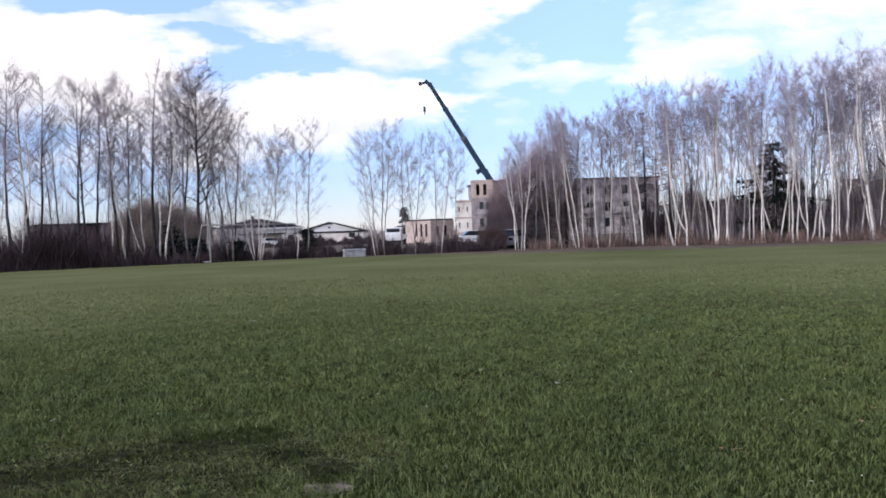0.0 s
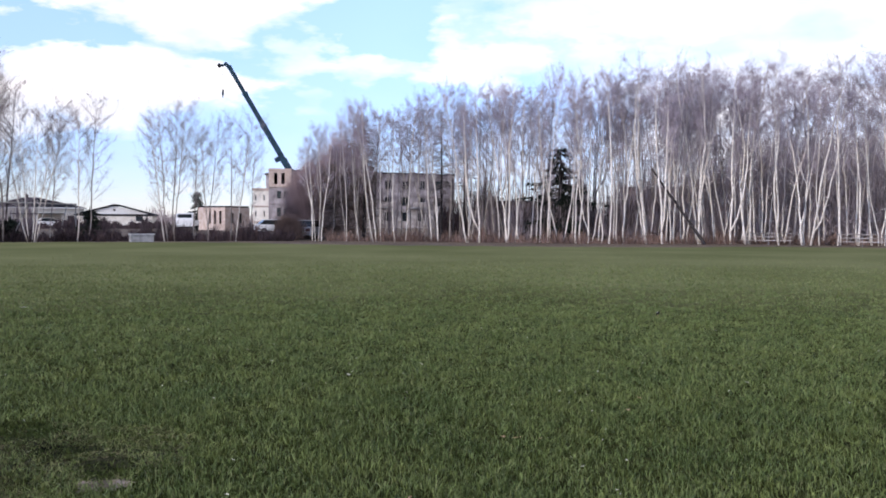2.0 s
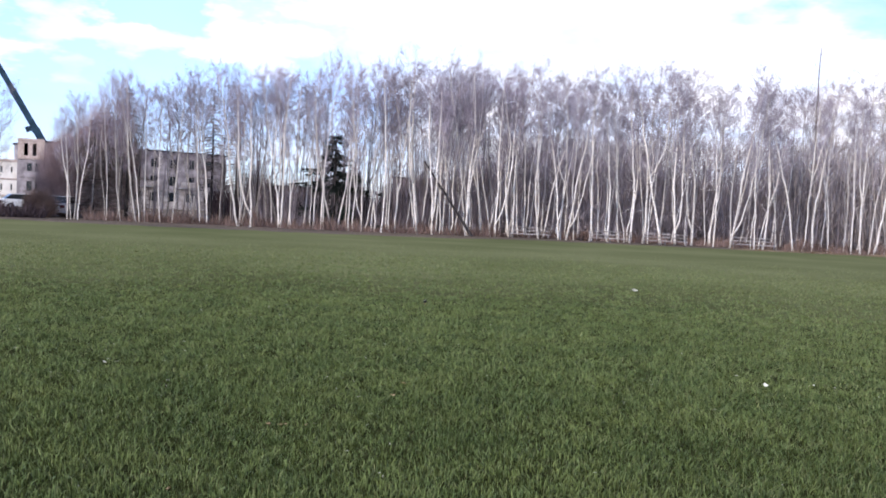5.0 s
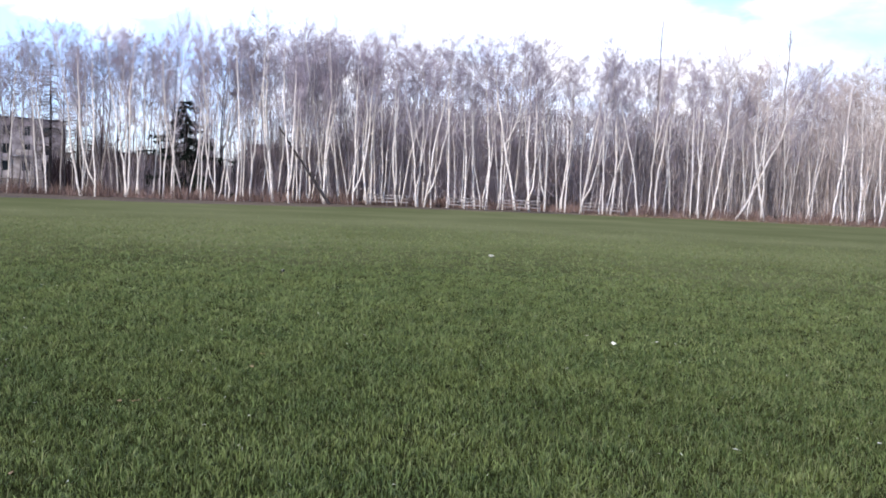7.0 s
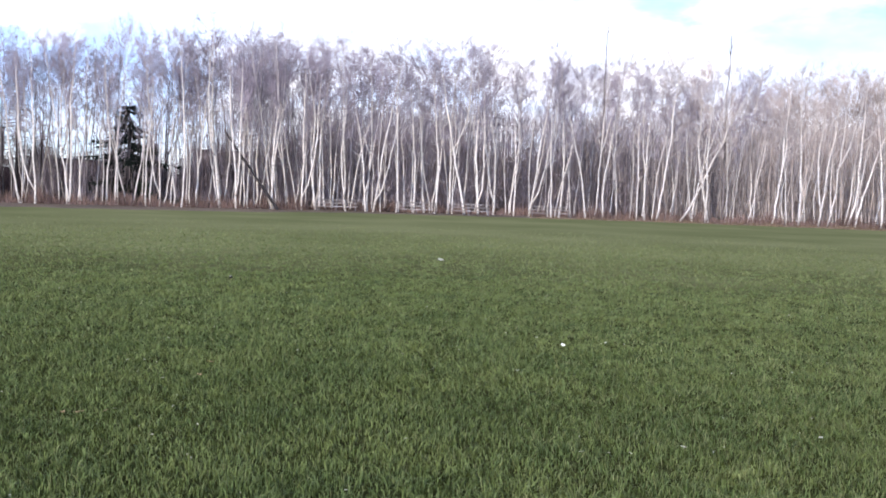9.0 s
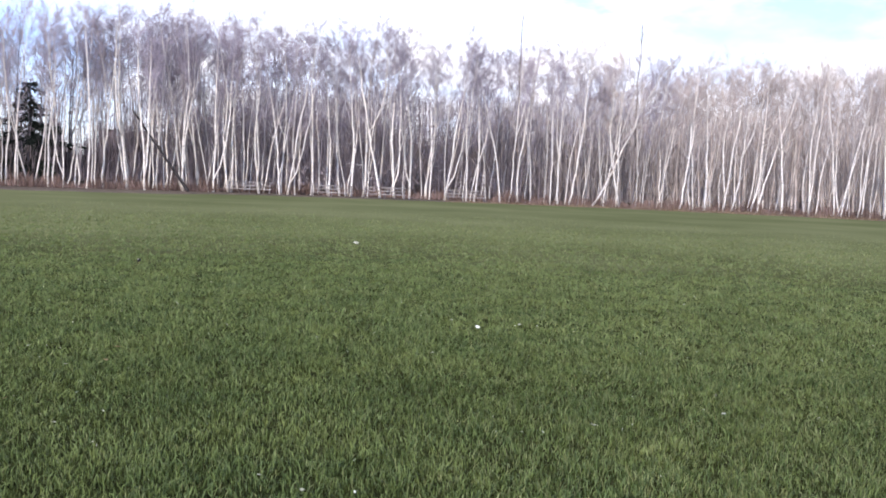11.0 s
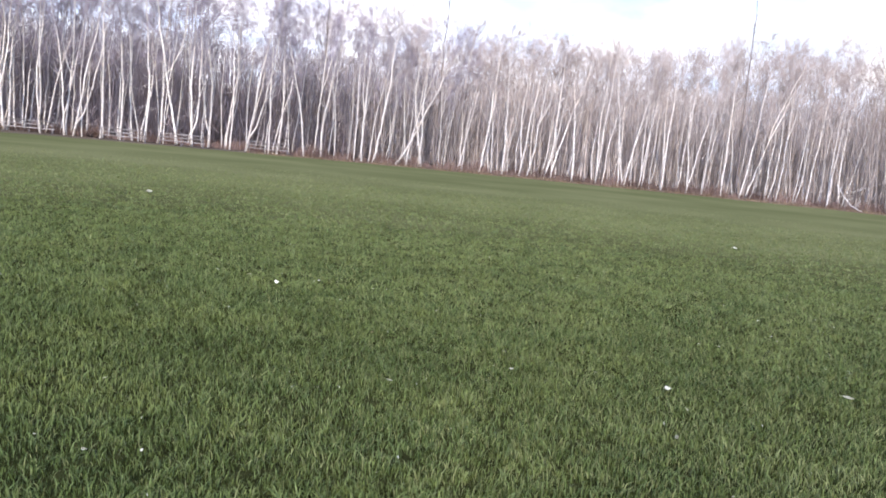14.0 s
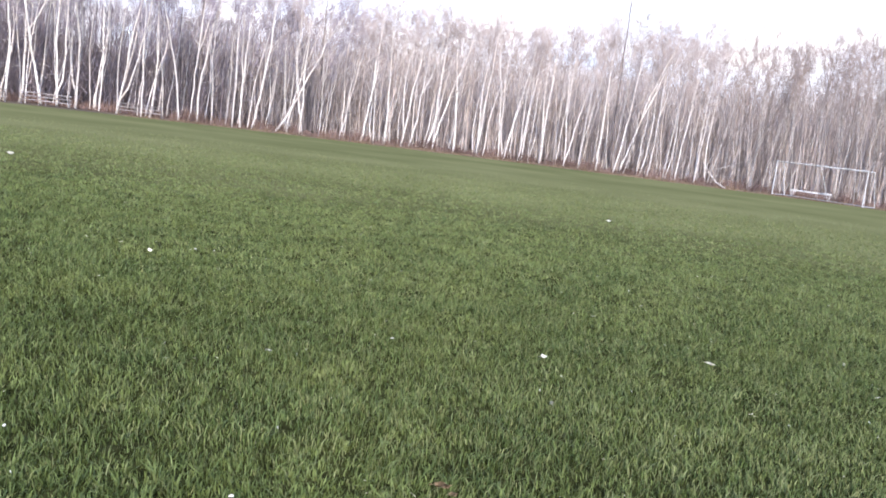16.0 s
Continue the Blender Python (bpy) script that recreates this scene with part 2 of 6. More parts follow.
M = dict(
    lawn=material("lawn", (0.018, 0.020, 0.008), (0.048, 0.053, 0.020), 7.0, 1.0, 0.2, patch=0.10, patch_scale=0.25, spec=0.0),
    # paler than grass_blade: light on the far blade tips put into the colour
    lit_far_blade=material("lit_far_grass", (0.129, 0.146, 0.062), (0.188, 0.205, 0.093), 0.5, 0.85, 0.0, patch=0.08, patch_scale=0.22, vary="island", amount=0.15, spec=0.05),
    litter=material("leaf_litter", (0.05, 0.036, 0.025), (0.17, 0.122, 0.082), 6.0, 0.95, 0.8, patch=0.3, patch_scale=0.15),
    blade=material("grass_blade", (0.066, 0.096, 0.0255), (0.144, 0.184, 0.060), 16.0, 0.55, 0.0, patch=0.18, patch_scale=1.1, vary="island", amount=0.36, spec=0.2, hue=0.012),
    # real low growth, its colour darkened further for the shade between blades
    shaded_blade=material("low_grass_blade", (0.029, 0.042, 0.0098), (0.070, 0.092, 0.0243), 16.0, 0.7, 0.0, patch=0.18, patch_scale=1.1, vary="island", amount=0.5, spec=0.1, hue=0.012),
    dead_grass=material("dead_brown_grass", (0.12, 0.085, 0.056), (0.28, 0.205, 0.135), 3.0, 0.95, 0.0, vary="island", amount=0.4, spec=0.05),
    straw=material("dry_grass", (0.110, 0.127, 0.049), (0.195, 0.214, 0.095), 3.0, 0.9, 0.0, vary="island", amount=0.4, spec=0.05),
    thatch=material("dead_olive_grass", (0.062, 0.060, 0.030), (0.150, 0.140, 0.075), 3.0, 0.95, 0.0, vary="island", amount=0.4, spec=0.05),
    soil=material("bare_soil", (0.07, 0.055, 0.048), (0.30, 0.235, 0.205), 9.0, 0.95, 0.9, patch=0.3, patch_scale=3.0, spec=0.0),
    # mud, coloured darker still to carry the shadow lying on the patch
    mud=material("mud", (0.008, 0.009, 0.006), (0.046, 0.045, 0.026), 11.0, 0.9, 0.9, patch=0.35, patch_scale=1.2, spec=0.0),
    birch=material("birch_bark", (0.32, 0.282, 0.25), (0.76, 0.70, 0.635), 2.2, 0.75, 0.3, stretch=(2, 2, 4), patch=0.22, patch_scale=0.5, vary="object", amount=0.25, edges=(0.30, 0.50)),
    grey_bark=material("grey_birch_bark", (0.15, 0.13, 0.115), (0.47, 0.42, 0.37), 2.2, 0.75, 0.3, stretch=(2, 2, 4), patch=0.22, patch_scale=0.5, vary="object", amount=0.25, edges=(0.32, 0.60)),
    # lighter copy of wood_stems, with the eastern wood's frontal sun in the colour
    sunlit_stem=material("sunlit_wood_stems", (0.31, 0.258, 0.228), (0.57, 0.492, 0.437), 0.4, 0.9, 0.0, patch=0.2, patch_scale=0.08, vary="island", amount=0.4),
    larch=material("larch_twigs", (0.11, 0.088, 0.082), (0.235, 0.19, 0.178), 1.0, 0.9, 0.0, vary="island", amount=0.35),
    haze=material("mauve_bush_twigs", (0.22, 0.152, 0.150), (0.40, 0.295, 0.29), 0.8, 0.9, 0.0, vary="island", amount=0.35),
    dome=material("grey_brown_bush_twigs", (0.29, 0.234, 0.203), (0.609, 0.504, 0.446), 0.8, 0.9, 0.0, vary="island", amount=0.35),
    # darker copy of wood_stems: the deep wood's shadow is in the colour
    shade_stem=material("shaded_wood_stems", (0.125, 0.10, 0.09), (0.27, 0.22, 0.20), 0.3, 0.9, 0.0, patch=0.2, patch_scale=0.08, vary="island", amount=0.45),
    # birch_twigs again, brightened in colour for the front-lit eastern crowns
    sunlit_twig=material("sunlit_birch_twigs", (0.35, 0.29, 0.265), (0.59, 0.505, 0.46), 1.0, 0.85, 0.0, patch=0.2, vary="object", amount=0.2),
    # pinkish glow of the lit eastern stems put into this bark
    sunlit_bark=material("sunlit_birch_bark", (0.39, 0.325, 0.282), (0.74, 0.64, 0.565), 1.0, 0.8, 0.0, patch=0.2, patch_scale=0.1, vary="island", amount=0.35),
    birch_twig=material("birch_twigs", (0.225, 0.19, 0.22), (0.42, 0.365, 0.42), 1.0, 0.85, 0.0, patch=0.2, vary="object", amount=0.25),
    mauve_twig=material("mauve_birch_twigs", (0.18, 0.145, 0.17), (0.36, 0.295, 0.345), 1.0, 0.85, 0.0, patch=0.2, vary="object", amount=0.25),
    brown_twig=material("brown_birch_twigs", (0.24, 0.19, 0.172), (0.44, 0.36, 0.325), 1.0, 0.85, 0.0, patch=0.2, vary="island", amount=0.25),
    snag_bark=material("dead_grey_bark", (0.11, 0.092, 0.088), (0.25, 0.215, 0.205), 3.0, 0.9, 0.3, stretch=(2, 2, 0.5)),
    open_bark=material("dull_birch_bark", (0.11, 0.095, 0.09), (0.36, 0.32, 0.295), 2.2, 0.8, 0.3, stretch=(2, 2, 4), patch=0.25, patch_scale=0.5, vary="object", amount=0.3, edges=(0.35, 0.65)),
    open_twig=material("grey_mauve_twigs", (0.14, 0.113, 0.122), (0.29, 0.24, 0.255), 1.0, 0.85, 0.0, patch=0.2, vary="object", amount=0.25),
    dark_bark=material("dark_bark", (0.018, 0.016, 0.017), (0.068, 0.057, 0.056), 6.0, 0.9, 0.5, stretch=(2, 2, 0.5), vary="object", amount=0.25),
    lone_twig=material("sooty_twigs", (0.06, 0.05, 0.055), (0.15, 0.125, 0.135), 1.0, 0.9, 0.0, vary="island", amount=0.25),
    dark_twig=material("dark_twigs", (0.18, 0.15, 0.17), (0.36, 0.30, 0.335), 1.0, 0.9, 0.0, vary="object", amount=0.25),
    stem=material("wood_stems", (0.15, 0.122, 0.125), (0.36, 0.305, 0.31), 0.4, 0.9, 0.0, patch=0.25, patch_scale=0.08, vary="island", amount=0.45),
    brush=material("brushwood", (0.108, 0.070, 0.058), (0.25, 0.168, 0.138), 0.5, 0.9, 0.0, patch=0.3, patch_scale=0.12, vary="island", amount=0.4),
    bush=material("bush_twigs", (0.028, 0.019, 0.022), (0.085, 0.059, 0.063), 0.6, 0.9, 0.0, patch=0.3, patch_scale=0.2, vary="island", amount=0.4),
    needles=material("spruce_needles", (0.010, 0.016, 0.012), (0.028, 0.040, 0.028), 2.0, 0.8, 0.0, vary="island", amount=0.4),
    white_paint=material("white_paint", (0.62, 0.61, 0.58), (0.82, 0.81, 0.79), 5.0, 0.45, 0.05, patch=0.06),
    grey_board=material("weathered_board", (0.25, 0.22, 0.205), (0.47, 0.43, 0.405), 5.0, 0.8, 0.3, stretch=(0.3, 3, 3), vary="object", amount=0.2),
    old_paint=material("worn_white_paint", (0.42, 0.41, 0.39), (0.64, 0.63, 0.60), 5.0, 0.6, 0.05),
    dull_paint=material("dull_grey_paint", (0.24, 0.235, 0.23), (0.40, 0.39, 0.38), 5.0, 0.6, 0.05),
    old_steel=material("dull_steel", (0.10, 0.09, 0.09), (0.20, 0.18, 0.18), 6.0, 0.7, 0.05),
    steel=material("galvanised_steel", (0.33, 0.33, 0.34), (0.55, 0.55, 0.56), 6.0, 0.5, 0.05, metal=0.6),
    concrete=material("concrete", (0.20, 0.20, 0.21), (0.34, 0.34, 0.345), 3.0, 0.9, 0.3),
    plaster=material("cream_plaster", (0.66, 0.61, 0.54), (0.80, 0.76, 0.69), 0.8, 0.85, 0.1, patch=0.1),
    roof=material("roof_shingle", (0.012, 0.012, 0.015), (0.034, 0.034, 0.04), 3.0, 0.95, 0.3, stretch=(1, 1, 4), spec=0.05),
    barn=material("brown_siding", (0.075, 0.048, 0.042), (0.14, 0.09, 0.078), 2.0, 0.85, 0.2, stretch=(6, 6, 0.4)),
    brown_wall=material("mauve_brown_siding", (0.14, 0.10, 0.094), (0.24, 0.18, 0.168), 2.0, 0.85, 0.2, stretch=(6, 6, 0.4)),
    osb=material("plywood_sheathing", (0.396, 0.299, 0.245), (0.533, 0.44, 0.392), 2.5, 0.8, 0.1, patch=0.18, vary="object", amount=0.15),
    wrap=material("grey_brown_cladding", (0.20, 0.172, 0.175), (0.40, 0.355, 0.355), 0.9, 0.85, 0.2, patch=0.42, patch_scale=0.6, vary="object", amount=0.12),
    pale_wrap=material("pale_stone_cladding", (0.27, 0.23, 0.21), (0.48, 0.43, 0.40), 1.2, 0.85, 0.2, patch=0.25, patch_scale=0.4),
    dark=material("dark_interior", (0.012, 0.012, 0.014), (0.03, 0.03, 0.034), 1.0, 0.5, 0.0),
    navy=material("crane_paint", (0.008, 0.026, 0.045), (0.02, 0.055, 0.085), 1.0, 0.45, 0.0, patch=0.1),
    black=material("black_rubber", (0.012, 0.012, 0.012), (0.03, 0.03, 0.03), 8.0, 0.8, 0.1),
    car=material("maroon_car_paint", (0.06, 0.012, 0.014), (0.09, 0.02, 0.02), 0.7, 0.25, 0.0, patch=0.05, spec=0.5),
    silver=material("silver_car_paint", (0.38, 0.36, 0.37), (0.50, 0.48, 0.49), 0.7, 0.3, 0.0, patch=0.05, spec=0.5),
    vehicle_white=material("white_vehicle_paint", (0.72, 0.72, 0.72), (0.82, 0.82, 0.82), 0.7, 0.3, 0.0, patch=0.04, spec=0.5),
    glass=material("dark_glass", (0.015, 0.02, 0.024), (0.03, 0.036, 0.04), 0.5, 0.06, 0.0, spec=0.6),
    clipping=material("pale_clippings", (0.36, 0.36, 0.26), (0.62, 0.61, 0.50), 20.0, 0.7, 0.0, vary="island", amount=0.3),
    pale_leaf=material("pale_fallen_leaf", (0.60, 0.58, 0.48), (0.84, 0.82, 0.73), 30.0, 0.6, 0.1, vary="object", amount=0.15),
    tan_leaf=material("tan_fallen_leaf", (0.28, 0.185, 0.10), (0.54, 0.39, 0.24), 30.0, 0.7, 0.1, vary="object", amount=0.2),
)


def lit_outfield(m, low, high, start, end):
    """Paints the turf paler with distance, as grazing light makes the far field look."""
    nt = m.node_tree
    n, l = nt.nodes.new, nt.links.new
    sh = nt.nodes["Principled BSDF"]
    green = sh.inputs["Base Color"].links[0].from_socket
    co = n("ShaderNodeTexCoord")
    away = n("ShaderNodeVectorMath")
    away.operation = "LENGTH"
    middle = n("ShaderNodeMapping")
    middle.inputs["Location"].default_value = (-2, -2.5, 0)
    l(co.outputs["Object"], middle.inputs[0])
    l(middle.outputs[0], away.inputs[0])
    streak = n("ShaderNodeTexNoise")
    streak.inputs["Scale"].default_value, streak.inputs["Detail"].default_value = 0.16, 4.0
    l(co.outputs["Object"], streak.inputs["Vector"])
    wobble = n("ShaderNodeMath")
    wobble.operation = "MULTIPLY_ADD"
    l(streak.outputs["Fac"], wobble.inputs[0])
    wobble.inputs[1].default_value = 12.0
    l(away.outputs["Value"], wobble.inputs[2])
    # mask for the painted grazing light, by distance from the middle
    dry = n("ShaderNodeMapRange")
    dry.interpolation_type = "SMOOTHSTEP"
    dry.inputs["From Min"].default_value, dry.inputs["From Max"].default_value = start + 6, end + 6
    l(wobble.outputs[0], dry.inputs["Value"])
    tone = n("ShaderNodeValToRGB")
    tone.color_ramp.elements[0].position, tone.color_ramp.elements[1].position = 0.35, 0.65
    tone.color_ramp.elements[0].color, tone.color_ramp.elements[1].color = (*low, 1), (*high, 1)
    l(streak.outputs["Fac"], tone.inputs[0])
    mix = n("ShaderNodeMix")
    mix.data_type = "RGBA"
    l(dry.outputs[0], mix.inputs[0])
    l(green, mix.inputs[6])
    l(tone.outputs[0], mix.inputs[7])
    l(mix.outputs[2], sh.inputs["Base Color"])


lit_outfield(M["lawn"], (0.120, 0.130, 0.056), (0.164, 0.170, 0.079), 8, 22)

# ---------------------------------------------------------------- mesh tools


class Geo:
    """Triangles gathered from tubes and spikes."""

    def __init__(self):
        self.v, self.f, self.n = [], [], 0

    def add(self, v, f):
        self.v.append(np.asarray(v, float).reshape(-1, 3))
        self.f.append(np.asarray(f, int).reshape(-1, 3) + self.n)
        self.n += len(self.v[-1])

    def tube(self, pts, rad, sides=5, cap=True):
        pts = np.asarray(pts, float)
        n = len(pts)
        d = np.gradient(pts, axis=0)
        d /= np.linalg.norm(d, axis=1, keepdims=True) + 1e-9
        ref = np.array([1.0, 0.0, 0.0]) if abs(d[:, 2]).mean() > 0.5 else np.array([0.0, 0.0, 1.0])
        a = np.cross(d, ref)
        a /= np.linalg.norm(a, axis=1, keepdims=True) + 1e-9
        b = np.cross(d, a)
        th = np.arange(sides) * 2 * np.pi / sides
        ring = pts[:, None] + (a[:, None] * np.cos(th)[None, :, None] + b[:, None] * np.sin(th)[None, :, None]) * np.asarray(rad, float)[:, None, None]
        i = np.arange(n - 1)[:, None] * sides + np.arange(sides)[None]
        j = np.arange(n - 1)[:, None] * sides + (np.arange(sides)[None] + 1) % sides
        f = np.concatenate([np.stack([i, j, j + sides], -1).reshape(-1, 3), np.stack([i, j + sides, i + sides], -1).reshape(-1, 3)])
        v = ring.reshape(-1, 3)
        if cap:
            v = np.concatenate([v, pts[-1:], pts[:1]])
            k, e = n * sides, (n - 1) * sides
            s = np.arange(sides)
            f = np.concatenate([f, np.stack([e + s, e + (s + 1) % sides, np.full(sides, k)], -1), np.stack([(s + 1) % sides, s, np.full(sides, k + 1)], -1)])
        self.add(v, f)

    def spikes(self, base, tip, r):
        """Slender three-sided twigs, one from each base to its tip."""
        base, tip = np.asarray(base, float), np.asarray(tip, float)
        d = tip - base
        d /= np.linalg.norm(d, axis=1, keepdims=True) + 1e-9
        a = np.cross(d, np.array([0.31, 0.77, 0.56]))
        a /= np.linalg.norm(a, axis=1, keepdims=True) + 1e-9
        b = np.cross(d, a)
        r = np.broadcast_to(r, len(base))[:, None]
        v = np.stack([base + a * r, base - 0.5 * a * r + 0.866 * b * r, base - 0.5 * a * r - 0.866 * b * r, tip], 1).reshape(-1, 3)
        k = np.arange(len(base))[:, None] * 4
        f = np.concatenate([k + [0, 1, 3], k + [1, 2, 3], k + [2, 0, 3]], 1).reshape(-1, 3)
        self.add(v, f)

    def wisps(self, base, tip, r, rs):
        """The finest twigs: one sliver from each base to its tip, turned any way."""
        base, tip = np.asarray(base, float), np.asarray(tip, float)
        a = np.cross(tip - base, rs.normal(0, 1, base.shape))
        a /= np.linalg.norm(a, axis=1, keepdims=True) + 1e-9
        a *= np.broadcast_to(r, len(base))[:, None]
        v = np.stack([base - a, base + a, tip], 1).reshape(-1, 3)
        self.add(v, np.arange(len(v)).reshape(-1, 3))

    def mesh(self, name, mat, smooth=False):
        v, f = np.concatenate(self.v), np.concatenate(self.f)
        me = bpy.data.meshes.new(name)
        me.vertices.add(len(v))
        me.vertices.foreach_set("co", v.astype(np.float32).ravel())
        me.loops.add(f.size)
        me.loops.foreach_set("vertex_index", f.astype(np.int32).ravel())
        me.polygons.add(len(f))
        me.polygons.foreach_set("loop_start", np.arange(0, f.size, 3, dtype=np.int32))
        me.polygons.foreach_set("use_smooth", np.full(len(f), smooth))
        me.materials.append(mat)
        me.update(calc_edges=True)
        return me


def part(name, bm, mat, parent, label="", bevel=0.0):
    """One mesh object under a thing or a part."""
    if bevel:
        bmesh.ops.bevel(bm, geom=bm.edges[:], offset=bevel, segments=1, affect="EDGES")
    me = bpy.data.meshes.new(name)
    bm.to_mesh(me)
    bm.free()
    me.materials.append(mat)
    ob = new(name, me)
    ob.parent = parent
    return tagged(ob, label=label)


def geo_part(name, geo, mat, parent, label="", smooth=False):
    ob = new(name, geo.mesh(name, mat, smooth))
    ob.parent = parent
    return tagged(ob, label=label)


def box(x0, x1, y0, y1, z0, z1, bm=None):
    bm = bm or bmesh.new()
    m = Matrix.Translation(((x0 + x1) / 2, (y0 + y1) / 2, (z0 + z1) / 2)) @ Matrix.Diagonal((abs(x1 - x0), abs(y1 - y0), abs(z1 - z0), 1))
    bmesh.ops.create_cube(bm, size=1, matrix=m)
    return bm


def bar(p, q, w, h=None, bm=None, sides=0):
    """A square bar, or a round one with sides, from p to q."""
    bm = bm or bmesh.new()
    p, q = Vector(p), Vector(q)
    turn = (q - p).to_track_quat("Z", "Y").to_matrix().to_4x4()
    m = Matrix.Translation((p + q) / 2) @ turn
    if sides:
        bmesh.ops.create_cone(bm, cap_ends=True, segments=sides, radius1=w / 2, radius2=(h or w) / 2, depth=(q - p).length, matrix=m)
    else:
        bmesh.ops.create_cube(bm, size=1, matrix=m @ Matrix.Diagonal((w, h or w, (q - p).length, 1)))
    return bm


def prism(profile, y0, y1, bm=None):
    """A profile of (x, z) carried from y0 to y1."""
    bm = bm or bmesh.new()
    a = [bm.verts.new((x, y0, z)) for x, z in profile]
    b = [bm.verts.new((x, y1, z)) for x, z in profile]
    bm.faces.new(a)
    bm.faces.new(b[::-1])
    for i in range(len(a)):
        j = (i + 1) % len(a)
        bm.faces.new((a[j], a[i], b[i], b[j]))
    bmesh.ops.recalc_face_normals(bm, faces=bm.faces[:])
    return bm


def thing(name, m, label, category, group=""):
    ob = new(name)
    ob.empty_display_size = 0.2
    ob.matrix_basis = m
    return tagged(ob, label=label, category=category, group=group)


# ---------------------------------------------------------------- ground and lawn
WOOD_AZ = (-40, -27, -10, 4, 8, 18, 22, 30, 40, 48, 56, 65, 75, 86, 98, 110)
WOOD_R = (60, 60, 61, 61.5, 61.5, 59, 58.5, 61, 62.5, 63, 66, 69, 71, 73, 74, 74)


def wood_edge(az):
    return np.interp(az, WOOD_AZ, WOOD_R)


TOP_AZ = (-40, -27, -20, -15.4, -12, -8, -3, 0, 3.7, 6.7, 9.3, 13, 16, 19, 23.4, 27, 32, 37, 43, 47, 50, 56, 64, 69, 74, 77, 84, 90, 98)
TOP_EL = (10.2, 11.3, 10.4, 10.6, 8.3, 7.3, 7.4, 6.9, 5.6, 7.0, 8.2, 9.1, 9.0, 9.5, 10.0, 10.0, 10.1, 9.7, 10.1, 9.5, 9.7, 8.8, 8.4, 8.2, 8.9, 9.2, 8.9, 9.5, 9.6)


def wood_height(az, r):
    return 1.5 + r * math.tan(radians(float(np.interp(az, TOP_AZ, TOP_EL))))


rng = np.random.default_rng(7)


def lawn_reach(az):
    """How far the mown grass reaches, with a ragged edge."""
    base = np.interp(az, (-180, -40, -27, -10, 0, 4, 10, 20, 28, 33, 46, 57, 75, 90, 110, 180), (58, 57, 58.5, 58.5, 56.5, 53, 51, 50, 51.5, 55.5, 58, 60.5, 63.5, 66, 62, 58))
    return base + 0.35 * np.sin(az * 1.7) + 0.25 * np.sin(az * 4.3 + 1)


def ground():
    bm = bmesh.new()
    bmesh.ops.create_grid(bm, x_segments=24, y_segments=24, size=2400, matrix=Matrix.Translation((0, 0, -0.05)))
    ob = part("ground", bm, M["litter"], None)
    tagged(ob, "flat ground of brown leaf litter under bare trees", "ground", kind="structure")
    az = np.arange(-180, 180, 1.0)
    rings = (0.0, 2, 4, 8, 16, 30, 45)
    v, f = [(0, 0, 0)], []
    for k, r in enumerate(rings[1:] + (None,)):
        for a in az:
            v.append(polar(a, lawn_reach(a) if r is None else r))
    n = len(az)
    for s in range(n):
        f.append((0, 1 + (s + 1) % n, 1 + s))
        for k in range(len(rings) - 1):
            p, q = 1 + k * n + s, 1 + k * n + (s + 1) % n
            f.append((p, q, q + n, p + n))
    for a in az:
        v.append(polar(a, lawn_reach(a) + 0.12, -0.06))
    k = len(rings) - 1
    for s in range(n):
        p, q = 1 + k * n + s, 1 + k * n + (s + 1) % n
        f.append((p, q, q + n, p + n))
    me = bpy.data.meshes.new("lawn")
    me.from_pydata([tuple(x) for x in v], [], f)
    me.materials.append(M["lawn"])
    tagged(new("lawn", me), "wide mown playing field of dull green grass", "lawn", kind="structure")


ground()


# ---------------------------------------------------------------- trees


def wander(rs, h, steps, sway):
    """A stem's line: slow bends with small kinks on them."""
    z = np.linspace(0, h, steps)
    k = rs.uniform(-1, 1, 6)
    u = z / h
    x = sway * (k[0] * np.sin(u * 3.0 + k[1] * 2) - k[0] * np.sin(k[1] * 2) + 0.35 * k[2] * np.sin(u * 8 + k[4] * 3) - 0.35 * k[2] * np.sin(k[4] * 3))
    y = sway * (k[2] * np.sin(u * 2.6 + k[3] * 2) - k[2] * np.sin(k[3] * 2) + 0.35 * k[0] * np.sin(u * 7 + k[5] * 3) - 0.35 * k[0] * np.sin(k[5] * 3))
    kink = np.cumsum(rs.normal(0, 0.05, (steps, 2)), axis=0)
    kink[0] = 0
    return np.stack([x + kink[:, 0], y + kink[:, 1], z], -1)


